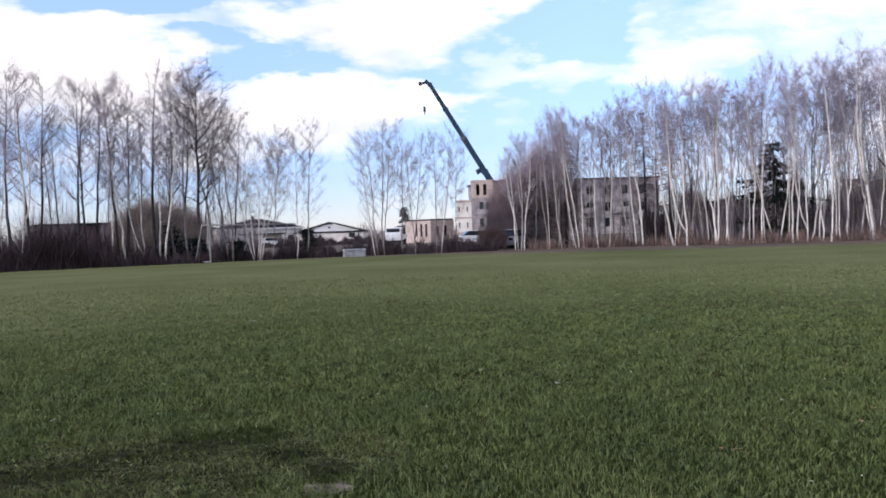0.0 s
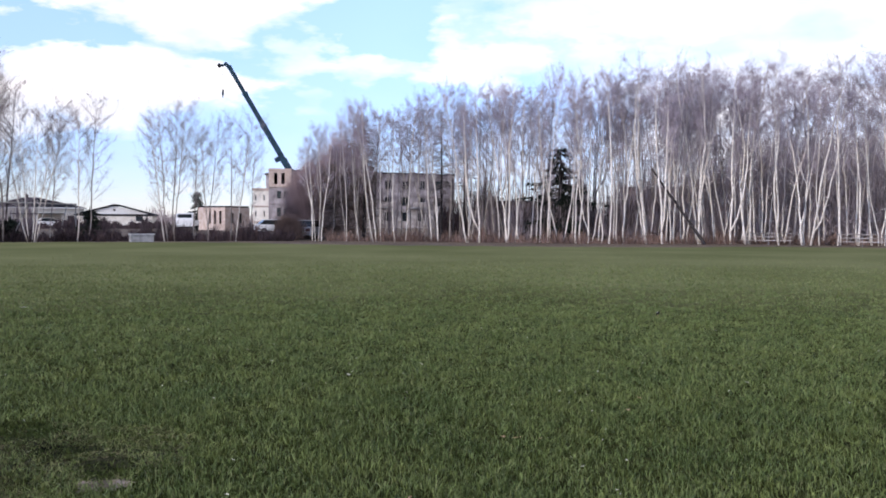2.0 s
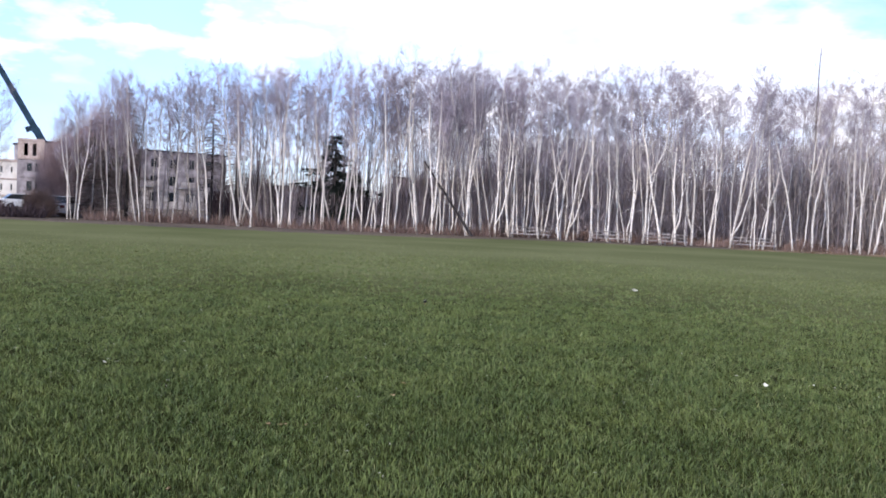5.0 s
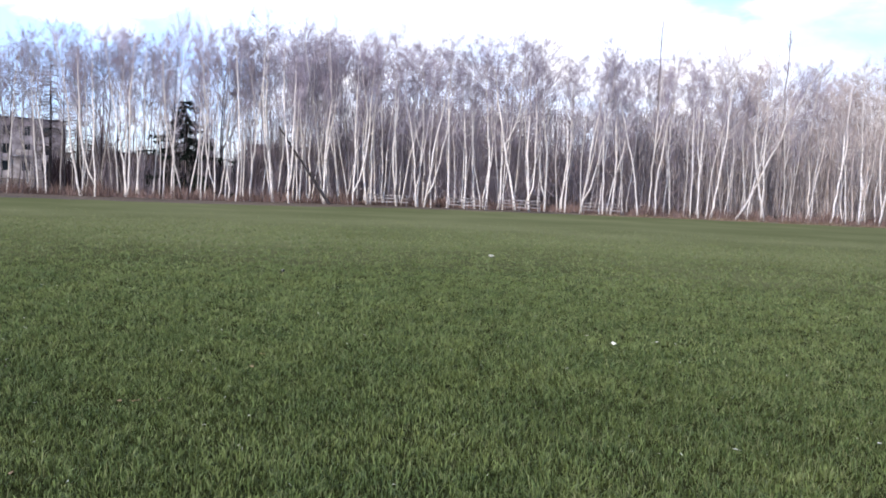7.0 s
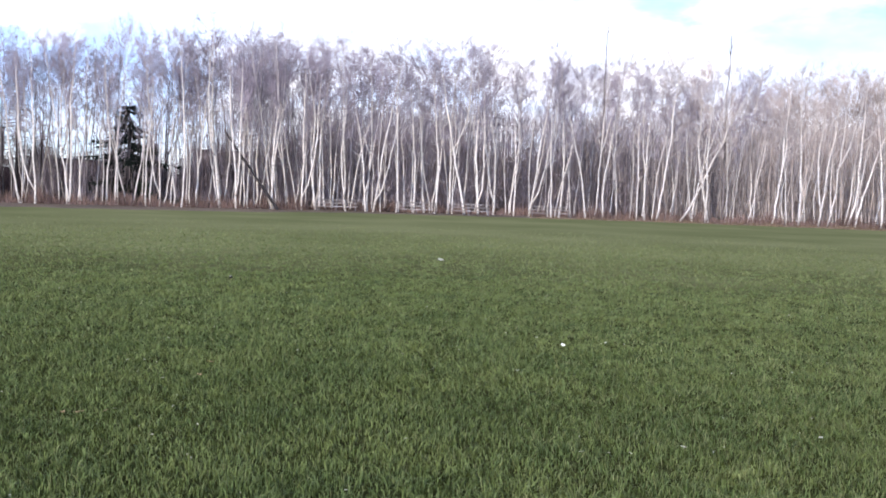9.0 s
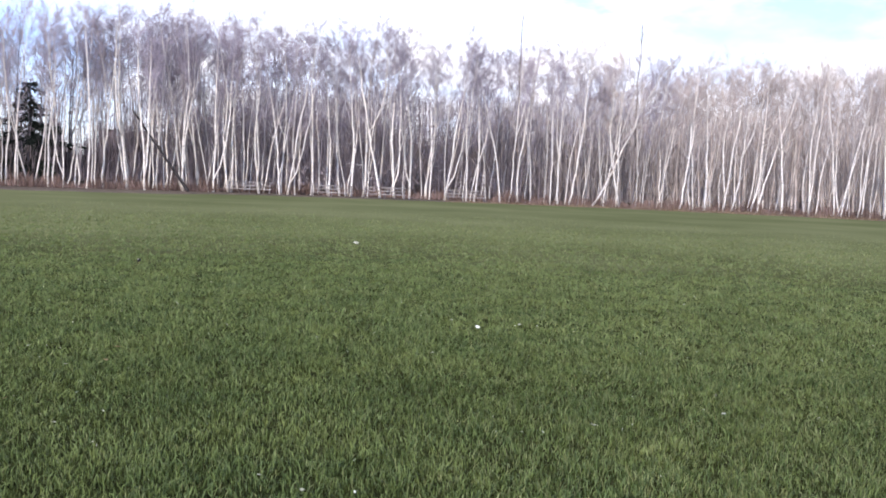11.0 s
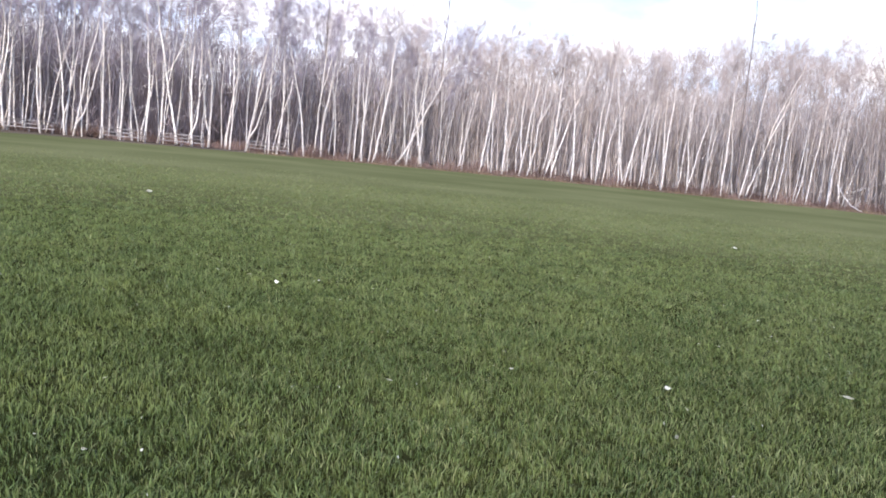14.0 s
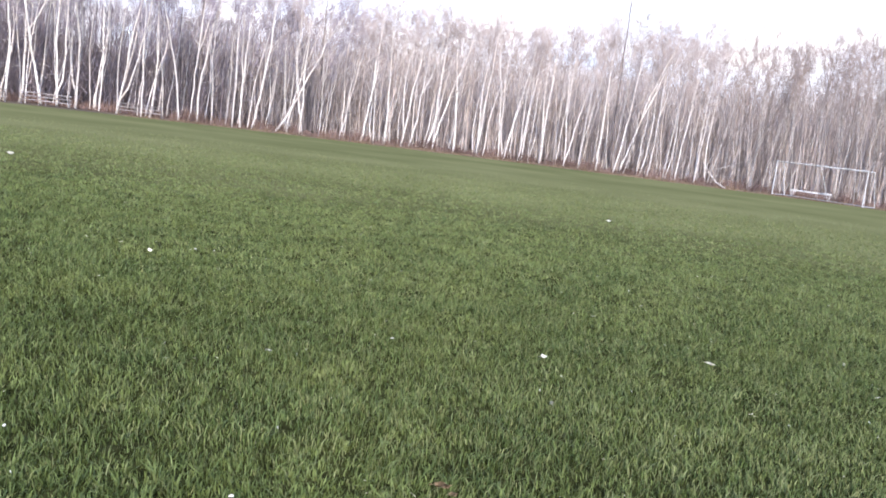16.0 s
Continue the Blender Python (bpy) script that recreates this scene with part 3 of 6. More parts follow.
def limbs(trunk, crown, rs, line, h, count, start, wide, rise, subs, twigs, twig_len, twig_r, limb_r, bark_share=0.4):
    """Upswept limbs along a stem in an oval outline; each forks into branches that carry the finest twigs."""
    low = line[0, 2]
    for k in range(count):
        v = ((k + rs.uniform(0, 1)) / count) ** 0.75
        u = start + (0.97 - start) * v
        root = np.array([np.interp(low + u * h, line[:, 2], line[:, i]) for i in range(3)])
        a = rs.uniform(0, 2 * np.pi)
        bulge = math.sqrt(max(0.0, 1 - ((v - 0.48) / 0.60) ** 2)) * 0.8 + 0.2
        ll = wide * bulge * rs.uniform(0.66, 1.12)
        climb = rise * (1.1 - 0.25 * v) * rs.uniform(0.8, 1.15)
        out = np.array([np.cos(a), np.sin(a), 0])
        t = np.linspace(0, 1, 5)[:, None]
        pts = root + out * ll * (1.1 * t - 0.1 * t * t) + np.array([0, 0, 1]) * ll * climb * (0.6 * t + 0.4 * t * t) + rs.normal(0, 0.05 * ll, (5, 3)) * t
        pale = v < bark_share
        (trunk if pale else crown).tube(pts, limb_r * (0.4 + 0.6 * bulge) * (1.25 - 0.5 * v) * np.linspace(1, 0.22, 5) + 0.003, 3, cap=False)
        n = max(2, int(round(subs * (0.5 + 0.6 * bulge))))
        w = rs.uniform(0.25, 1.0, n)
        base = np.stack([np.interp(w, t[:, 0], pts[:, i]) for i in range(3)], -1)
        aim = rs.normal(0, 0.55, (n, 3)) + out * 0.45 + np.array([0, 0, 0.6])
        tip = base + aim * (0.34 * ll + 0.14) * rs.uniform(0.7, 1.3, (n, 1))
        crown.spikes(base, tip, limb_r * 0.26 + 0.002)
        m = max(6, int(twigs * (0.25 + 0.65 * bulge) * (0.75 + 0.5 * v)))
        pick, w = rs.integers(0, n + 1, m), rs.uniform(0.15, 1.0, (m, 1))
        own = base[np.minimum(pick, n - 1)] * (1 - w) + tip[np.minimum(pick, n - 1)] * w
        along = np.stack([np.interp(w[:, 0], t[:, 0], pts[:, i]) for i in range(3)], -1)
        seat = np.where((pick == n)[:, None], along, own)
        aim = rs.normal(0, 0.62, (m, 3)) + out * 0.25 + np.array([0, 0, 0.22])
        aim /= np.linalg.norm(aim, axis=1, keepdims=True)
        crown.wisps(seat, seat + aim * (twig_len * rs.uniform(0.45, 1.35, (m, 1))), twig_r * rs.uniform(0.7, 1.4, m), rs)


def birch(seed, h=12.0, kind="single", thin=False):
    """A slim birch: white sinuous stem, bare below, a hazy oval crown of fine twigs. kind: single, twin (forked at the foot) or split (forked half-way)."""
    rs = np.random.default_rng(seed)
    trunk, crown = Geo(), Geo()
    line = wander(rs, h, 15, 0.38)
    fat = 0.052 if thin else rs.uniform(0.064, 0.084)
    r = fat * (1 - 0.95 * np.linspace(0, 1, 15)) ** 0.58 + 0.004
    r[0] *= 1.3
    trunk.tube(line, r, 6)
    stems = [(line, h, 0.34)]
    if kind != "single":
        foot = 1 if kind == "twin" else int(rs.integers(4, 7))
        a = rs.uniform(0, 2 * np.pi)
        lift = h * (1 - foot / 14) * rs.uniform(0.80, 0.95)
        side = wander(rs, lift, 11, 0.35)
        spread = rs.uniform(0.06, 0.12) * np.sqrt(side[:, 2] / lift) * lift
        side[:, 0] += np.cos(a) * spread
        side[:, 1] += np.sin(a) * spread
        side += line[foot]
        trunk.tube(side, r[foot] * 0.85 * (1 - 0.93 * np.linspace(0, 1, 11)) ** 0.6 + 0.004, 6)
        stems.append((side, lift, 0.40 if kind == "twin" else 0.25))
    share = 1.0 if kind == "single" else 0.62
    for s, tall, start in stems:
        limbs(trunk, crown, rs, s, tall, int((24 if thin else 30) * share), start, (1.1 if thin else 1.45) * (0.85 + 0.15 * share), 1.2, 5, 70 if thin else 96, 0.58, 0.0050, 0.016)
    # a few thin dead branches below the crown
    for k in range(3):
        at = line[int(rs.integers(3, 6))]
        aim = rs.normal(0, 0.5, 3) + [0, 0, 0.35]
        trunk.tube([at, at + aim * 0.5, at + aim + [0, 0, 0.15]], (0.013, 0.009, 0.003), 3, cap=False)
    return trunk, crown


def open_birch(seed, h=12.0):
    """A birch standing in the open: low branches, a wide airy crown, grey bark."""
    rs = np.random.default_rng(seed)
    trunk, crown = Geo(), Geo()
    line = wander(rs, h, 14, 0.25)
    trunk.tube(line, 0.07 * (1 - 0.94 * np.linspace(0, 1, 14)) ** 0.8 + 0.006, 6)
    limbs(trunk, crown, rs, line, h, 34, 0.24, 2.0, 1.0, 6, 92, 0.6, 0.0046, 0.018, 0.6)
    return trunk, crown


def bare_tree(seed, h=13.0, wide=2.2, stout=0.030):
    """A dark-barked broadleaf tree: stout trunk, strong ascending limbs, rounded crown of fine twigs."""
    rs = np.random.default_rng(seed)
    trunk, crown = Geo(), Geo()
    line = wander(rs, h, 12, 0.3)
    r = 0.145 * (1 - np.linspace(0, 1, 12)) ** 1.05 + 0.012
    r[0] *= 1.35
    trunk.tube(line, r, 7)
    limbs(trunk, crown, rs, line, h, 28, 0.27, wide, 0.85, 8, 120, 0.62, 0.0050, stout, 0.75)
    return trunk, crown


def tree_model(name, geo, bark, twig, label, category, group):
    root = thing(name, Matrix.Identity(4), label, category, group)
    geo_part("trunk", geo[0], bark, root, smooth=True)
    geo_part("crown", geo[1], twig, root)
    return root


WHITE = "slim white-barked birch with bare mauve twigs beside the field"
BIRCHES = [tree_model("birch_tree", birch(20 + k, 12.0, ("single", "single", "twin", "split", "single", "split", "twin", "single")[k]), M["birch"], M["birch_twig"], WHITE, "tree", "birches along the field") for k in range(8)]
THINS = [tree_model("birch_tree", birch(40 + k, 12.0, "split" if k == 1 else "single", True), M["birch"], M["birch_twig"], "thin pale birch with bare twigs inside the wood", "tree", "birches inside the wood") for k in range(4)]
ROSES = [tree_model("birch_tree", birch(70 + k, 12.0, "split" if k == 3 else "twin" if k == 1 else "single"), M["birch"], M["sunlit_twig"], "slim birch with bare twigs coloured pinkish pale as if sunlit", "tree", "birches along the field") for k in range(5)]
THIN_ROSES = [tree_model("birch_tree", birch(80 + k, 12.0, "single", True), M["birch"], M["sunlit_twig"], "thin pale birch inside the wood, twigs coloured pinkish as if sunlit", "tree", "birches inside the wood") for k in range(3)]
OPENS = [tree_model("birch_tree", open_birch(120 + k), M["open_bark"] if k else M["birch"], M["open_twig"], "thin birch with an airy crown of bare mauve twigs", "tree", "birches before the houses") for k in range(4)]
MAUVES = [tree_model("birch_tree", birch(100 + k, 12.0, "split" if k == 1 else "single", True), M["grey_bark"], M["mauve_twig"], "thin grey-stemmed birch with dense mauve twigs before the building", "tree", "birches inside the wood") for k in range(3)]
GREYS = [tree_model("birch_tree", birch(90 + k, 12.0, "split" if k == 1 else "single", True), M["grey_bark"], M["brown_twig"], "slim grey-barked birch with brownish bare twigs behind the goal", "tree", "birches along the field") for k in range(3)]
DARKS = [tree_model("bare_tree", bare_tree(50 + k), M["dark_bark"], M["dark_twig"], "tall bare tree with dark bark and spreading limbs", "tree", "dark bare trees") for k in range(4)]
LONE = [tree_model("bare_tree", bare_tree(61, 13.0, 2.7, 0.052), M["dark_bark"], M["lone_twig"], "tall dark bare tree with stout spreading limbs", "tree", "dark bare trees")]
used = set()


SHAPES = {}


def deep_stand(models, az, lean, r, h, slim=1.0):
    """Adds one tree to the uncounted trees inside the wood."""
    m = models[int(rng.integers(len(models)))]
    s = h * 0.965 / 12.0
    turn = Matrix.Rotation(radians(-az), 4, "Z") @ Matrix.Rotation(radians(lean), 4, "Y") @ Matrix.Rotation(radians(float(rng.normal(0, 2.0))), 4, "X") @ Matrix.Rotation(rng.uniform(0, 6.28), 4, "Z")
    w = s * slim * rng.uniform(0.9, 1.15)
    mat = np.array(Matrix.Translation(polar(az, r, -0.06)) @ turn @ Matrix.Diagonal((w, w, s, 1)))
    for child in m.children:
        me = child.data
        co, tri = np.empty(len(me.vertices) * 3, np.float32), np.empty(len(me.loops), np.int32)
        me.vertices.foreach_get("co", co)
        me.loops.foreach_get("vertex_index", tri)
        SHAPES.setdefault(me.materials[0], (child.name.split(".")[0], Geo()))[1].add(co.reshape(-1, 3) @ mat[:3, :3].T + mat[:3, 3], tri)


def stand(models, base_h, az, lean, r, h=None, pick=None, slim=1.0):
    """One tree at a bearing and a distance, leaning sideways by so many degrees."""
    k = int(rng.integers(len(models))) if pick is None else pick
    m = models[k]
    p = polar(az, r, -0.06)
    tall = h or wood_height(az, r) * rng.uniform(0.84, 1.03)
    s = tall * 0.965 / base_h
    turn = Matrix.Rotation(radians(-az), 4, "Z") @ Matrix.Rotation(radians(lean), 4, "Y") @ Matrix.Rotation(radians(float(rng.normal(0, 2.0))), 4, "X") @ Matrix.Rotation(rng.uniform(0, 6.28), 4, "Z")
    w = s * slim * rng.uniform(0.9, 1.15)
    mat = Matrix.Translation(p) @ turn @ Matrix.Diagonal((w, w, s, 1))
    if m.name not in used:
        used.add(m.name)
        m.matrix_basis = mat
        return m
    return copy_thing(m, mat @ Matrix.Diagonal((1 / m.scale.x, 1 / m.scale.y, 1 / m.scale.z, 1)))


# bearing and lean of the stems along the edge of the wood
EDGE_WEST = [(4.7, -5), (4.9, -4), (5.1, -1), (5.3, 5), (6.9, -5), (7.7, -7), (8.6, -6), (8.8, -7), (9.1, -3), (10, -3), (10.7, 6), (12.4, -5), (12.8, -6), (14.7, -11), (14.8, -3), (15.5, -2), (17.2, -6), (17.3, 2)]
EDGE_MID = [(19.9, 6), (21.7, 1), (22.5, 0), (23.8, -1), (26.1, -3), (27.1, -3), (29.2, -9), (29.3, 4), (29.4, 0), (30.9, -8), (31.2, 1), (32.1, -1), (32.3, 9), (34, -2), (35.3, -12), (35.4, -1), (35.8, 9), (37.3, -1), (38.4, -1), (39.1, -2), (39.8, 1), (40.6, 5), (41.7, -13), (42.6, -3), (43.6, -3), (44.9, 0)]
EDGE_EAST = [(45.9, 8), (47.3, -1), (47.8, -1), (49.5, -10), (50.6, 7), (52.7, 0), (53.2, -1), (53.9, 7), (56, 1), (56.1, 13), (55.4, 28), (56.9, 0), (58.1, -3), (60.8, 4), (61.6, -4), (62.3, 2), (63.4, 7), (63.9, 7), (65, 4), (65.4, 13), (66.8, -1), (68.3, 4), (70.1, 8), (71.2, 4), (69.7, -4)]
EDGE_FAR = [(68.3, 5), (70, -4), (71, 6), (72.4, 1), (74, -4), (74.9, 4), (76, 3), (77.1, 11), (77.5, 19), (78.6, 5), (79.2, 2), (80.2, 7), (80.9, 3), (82.1, 2), (83.8, 0), (85.4, -1), (85.3, 2), (86.1, 9), (87.4, 18), (87.8, -4), (89.2, -7), (90.1, -1), (91.3, -8), (90.3, 3)]
for row in (EDGE_WEST, EDGE_MID, EDGE_EAST, EDGE_FAR):
    for az, lean in row:
        stand(GREYS if az > 83.5 else ROSES if az > rng.uniform(47, 60) else BIRCHES, 12.0, az, lean * 0.9, float(wood_edge(az)) + rng.uniform(0.0, 1.6), slim=rng.uniform(0.5, 0.7) if az > 82 else rng.uniform(0.6, 0.9) if az > 66 else rng.uniform(0.72, 1.1) if az > 26 else rng.uniform(0.55, 0.85))
# thin birches before the houses and the building site
for az, lean in [(-14.8, -1), (-14.5, -5), (-13.7, -5), (-13.4, -1), (-9.4, 1), (-8.8, 4), (-4.4, -9), (-4.2, -6), (-3.9, 1), (-3.8, 5), (-1.8, -4), (-0.4, 1), (-0.1, 7), (0.9, 1), (-1.9, 9), (-10.9, 3), (-2.6, 2), (-16.2, 2), (-16.9, -3), (-20.6, 2), (-19.2, -2), (-14.1, 2)]:
    stand(OPENS, 12.0, az, max(-7, min(7, lean)), float(wood_edge(az)) + rng.uniform(0.0, 1.5), h=wood_height(az, 62) * rng.uniform(0.8, 1.03), slim=rng.uniform(0.75, 1.0))
# a clump of white stems that fan out from one foot
for az, lean in [(-12.1, -10), (-12.0, -4), (-11.9, 3), (-11.75, 9), (-11.65, 14)]:
    stand(OPENS, 12.0, az, lean, 61.0 + rng.uniform(0.0, 0.8), h=rng.uniform(8.0, 10.0), pick=0, slim=0.75)
# the darker trees of the western corner
stand(LONE, 13.0, -15.4, 0, 60.6, h=12.9, slim=1.0)
for az, lean in [(-26.1, 1), (-24.5, 2), (-22, -1), (-21.5, 3), (-19.6, 1), (-20.3, 1), (-25, -3), (-22.5, 1), (-16.7, 5), (-17.3, 5), (-18.1, 3)]:
    stand(DARKS, 13.0, az, lean, float(wood_edge(az)) + rng.uniform(1.0, 4.0), h=wood_height(az, 63) * rng.uniform(0.92, 1.02), slim=0.75)
for az, lean in [(-18.7, -2), (-17.8, 2), (-25.6, 1), (-26.6, 1), (-19.8, -4), (-17.5, 4)]:
    stand(BIRCHES, 12.0, az, lean, float(wood_edge(az)) + rng.uniform(0.0, 1.0), h=rng.uniform(8, 11))
# trees that stand further back in the wood
for lo, hi, count, deep in ((27, 98, 112, 14), (5, 27, 28, 22)):
    for k in range(count):
        az = lo + (hi - lo) * (k + rng.uniform(0, 1)) / count
        r = float(wood_edge(az)) + rng.uniform(2.0, deep)
        deep_stand(GREYS if az > 84 else THIN_ROSES if az > rng.uniform(52, 62) else THINS if az > rng.uniform(14, 26) else MAUVES, az, float(rng.normal(1.5, 4.0)), r, h=wood_height(az, r) * rng.uniform(0.82, 0.99), slim=1.0)
for k in range(74):
    az = 27.5 + 70 * (k + rng.uniform(0, 1)) / 74
    r = float(wood_edge(az)) + rng.uniform(0.3, 4.0)
    stand(GREYS if az > 84 else THIN_ROSES if az > rng.uniform(52, 62) else THINS, 12.0, az, float(rng.normal(1.5, 5.0)), r, h=wood_height(az, r) * rng.uniform(0.6, 0.95), slim=0.9)
for k in range(18):
    az = 26 + 9 * (k + rng.uniform(0, 1)) / 18
    r = float(wood_edge(az)) + rng.uniform(3.0, 15)
    deep_stand(MAUVES if k % 3 == 0 else THINS, az, float(rng.normal(0, 4.0)), r, h=wood_height(az, r) * rng.uniform(0.84, 0.98), slim=1.15)
for k in range(13):
    az = 5.5 + 12 * (k + rng.uniform(0, 1)) / 13
    stand(MAUVES, 12.0, az, float(rng.normal(-2, 4.0)), float(wood_edge(az)) + rng.uniform(0.2, 6), h=wood_height(az, 64) * rng.uniform(0.7, 1.0), slim=0.75)
for k in range(26):
    az = 16.5 + 12.5 * (k + rng.uniform(0, 1)) / 26
    stand(THINS, 12.0, az, float(rng.normal(0, 4.0)), float(wood_edge(az)) + rng.uniform(0.2, 5), h=wood_height(az, 64) * rng.uniform(0.7, 0.98))
for k in range(9):
    az = 6 + 18 * (k + rng.uniform(0, 1)) / 9
    stand(DARKS, 13.0, az, float(rng.normal(0, 2.0)), float(wood_edge(az)) + rng.uniform(3, 10), h=wood_height(az, 66) * rng.uniform(0.85, 1.05), slim=0.5)
for k in range(9):
    az = -29 + 16 * (k + rng.uniform(0, 1)) / 9
    r = float(wood_edge(az)) + rng.uniform(4.0, 16)
    stand(DARKS, 13.0, az, float(rng.normal(0, 3.0)), r, h=wood_height(az, r) * rng.uniform(0.65, 0.9), slim=0.6)


for mat, (kind, shape) in SHAPES.items():
    tagged(new("inner_wood", shape.mesh("inner_wood", mat, kind == "trunk")), "slim birch stems standing deep inside the wood" if kind == "trunk" else "bare twiggy birch crowns deep inside the wood", "woodland", kind="stuff")

def snag(az, el, seed):
    """A thin dead tree that rises above the rest, with short bare branches."""
    rs = np.random.default_rng(seed)
    r = float(wood_edge(az)) + 3
    h = 1.5 + r * math.tan(radians(el))
    root = thing("dead_tree", Matrix.Translation(polar(az, r, -0.06)), "thin dead tree rising grey above the birches", "tree", "dead trees in the wood")
    trunk, crown = Geo(), Geo()
    line = wander(rs, h, 14, 0.2)
    trunk.tube(line, 0.085 * (1 - 0.8 * np.linspace(0, 1, 14)) + 0.01, 6)
    for k in range(30):
        u = rs.uniform(0.45, 0.98)
        at = np.array([np.interp(u * h, line[:, 2], line[:, i]) for i in range(3)])
        a = rs.uniform(0, 6.28)
        aim = np.array([math.cos(a), math.sin(a), rs.uniform(0.6, 1.6)]) * rs.uniform(0.25, 0.75) * (1.35 - u)
        crown.tube([at, at + aim * 0.6, at + aim * 1.2 + [0, 0, 0.1]], (0.022, 0.014, 0.005), 3, cap=False)
    geo_part("trunk", trunk, M["snag_bark"], root, smooth=True)
    geo_part("crown", crown, M["snag_bark"], root)


for az, el, seed in ((76.9, 10.6, 1), (57.9, 10.1, 2), (50.7, 10.7, 3)):
    snag(az, el, seed)


def back_wood():
    """The depth of the wood: uncounted thin stems and their twigs."""
    dim, pale = Geo(), Geo()
    count = 2150
    az = 99 - 94 * rng.uniform(0, 1, count)
    az = az[rng.uniform(0, 1, len(az)) < np.interp(az, (5, 17, 24, 34), (0.10, 0.14, 0.3, 1))]
    r = wood_edge(az) + np.where(az < 24, 3, 8) + np.where(az < 24, 14, 40) * rng.uniform(0, 1, len(az)) ** 0.8
    for a, d in zip(az, r):
        h = wood_height(a, d) * (rng.uniform(0.35, 0.65) if a > 24 else rng.uniform(0.2, 0.6))
        p = polar(a, d, -0.05)
        lean = rng.normal(0, 0.05, 2) * h
        t = np.linspace(0, 1, 3)[:, None]
        pts = np.array(p) + t * np.array([lean[0], lean[1], h]) + rng.normal(0, 0.12, (3, 3)) * (t > 0)
        (pale if rng.uniform(46, 62) < a else dim).tube(pts, rng.uniform(0.045, 0.085) * np.array([1, 0.7, 0.15]), 3, cap=False)
    m = 108000
    a = rng.uniform(17, 99, m)
    a = a[rng.uniform(0, 1, m) < np.interp(a, (17, 24, 34), (0.06, 0.25, 1))]
    m = len(a)
    d = wood_edge(a) + 5 + 45 * rng.uniform(0, 1, m)
    top = 1.5 + d * np.tan(np.radians(np.interp(a, TOP_AZ, TOP_EL)))
    z = top * (0.02 + np.interp(a, (50, 62), (0.50, 0.80)) * rng.uniform(0, 1, m) ** 1.3)
    base = np.stack([d * np.sin(np.radians(a)), d * np.cos(np.radians(a)), z], -1)
    aim = rng.normal(0, 0.45, (m, 3)) + [0, 0, 0.8]
    tip, thick = base + aim * rng.uniform(0.8, 2.0, (m, 1)), rng.uniform(0.010, 0.022, m)
    east = a > rng.uniform(46, 62, m)
    dim.wisps(base[~east], tip[~east], thick[~east] * 1.2, rng)
    pale.wisps(base[east], tip[east], thick[east] * 1.2, rng)
    for g, mat, label in ((dim, M["stem"], "deep thicket of thin grey-mauve stems and bare twigs"), (pale, M["sunlit_stem"], "thicket of thin stems and bare twigs, coloured pinkish pale as if sunlit")):
        tagged(new("back_wood", g.mesh("back_wood", mat)), label, "woodland", kind="stuff")


back_wood()


def deep_wood(lo, hi, mat, label, low, wide, east):
    """Far inside the wood the stems close up to a wall."""
    g = Geo()
    m = int(205 * (hi - lo))
    a = rng.uniform(lo, hi, m)
    a = a[(a > rng.uniform(46, 62, m)) == east]
    m = len(a)
    d = wood_edge(a) + 16 + 70 * rng.uniform(0, 1, m) ** 0.8 + np.where(a < 33, 10, 0)
    ease = np.interp(a, (27, 34, 41, 43, 47, 49), (0.5, 1, 1, 0.66, 0.66, 1))
    top = 1.5 + d * np.tan(np.radians(np.interp(a, TOP_AZ, TOP_EL)))
    h = top * rng.uniform(0.25, low, m) * ease
    base = np.stack([d * np.sin(np.radians(a)), d * np.cos(np.radians(a)), np.full(m, -0.05)], -1)
    aim = rng.normal(0, 0.045, (m, 3))
    aim[:, 2] = 1
    g.spikes(base, base + aim * h[:, None], wide * rng.uniform(0.6, 1.3, m))
    m = int(590 * (hi - lo))
    a = rng.uniform(lo, hi, m)
    a = a[(a > rng.uniform(46, 62, m)) == east]
    m = len(a)
    ease = np.interp(a, (27, 34, 41, 43, 47, 49), (0.5, 1, 1, 0.66, 0.66, 1))
    d = wood_edge(a) + 25 + 50 * rng.uniform(0, 1, m)
    top = 1.5 + d * np.tan(np.radians(np.interp(a, TOP_AZ, TOP_EL)))
    z = top * (0.52 if east else 0.42) * rng.uniform(0, 1, m) * ease
    base = np.stack([d * np.sin(np.radians(a)), d * np.cos(np.radians(a)), z], -1)
    aim = rng.normal(0, 0.5, (m, 3)) + [0, 0, 0.8]
    g.wisps(base, base + aim * rng.uniform(1.0, 2.4, (m, 1)), rng.uniform(0.022, 0.05, m), rng)
    tagged(new("deep_wood", g.mesh("deep_wood", mat)), label, "woodland", kind="stuff")


def young_wood():
    """A stand of young pale stems, too many to count."""
    g = Geo()
    for k in range(1000):
        a = float(54 + 46 * rng.uniform(0, 1) ** 0.75)
        d = float(wood_edge(a)) + 1.5 + 26 * rng.uniform(0, 1)
        h = wood_height(a, d) * rng.uniform(0.45, 0.85)
        lean = rng.normal(0.03, 0.06, 2) * h
        t = np.linspace(0, 1, 4)[:, None]
        pts = np.array(polar(a, d, -0.05)) + t * np.array([lean[0], lean[1], h]) + rng.normal(0, 0.10, (4, 3)) * (t > 0)
        g.tube(pts, rng.uniform(0.028, 0.055) * np.array([1, 0.85, 0.6, 0.15]), 3, cap=False)
    tagged(new("young_wood", g.mesh("young_wood", M["sunlit_bark"])), "crowded young birch stems, bark coloured pinkish pale as if sunlit", "woodland", kind="stuff")


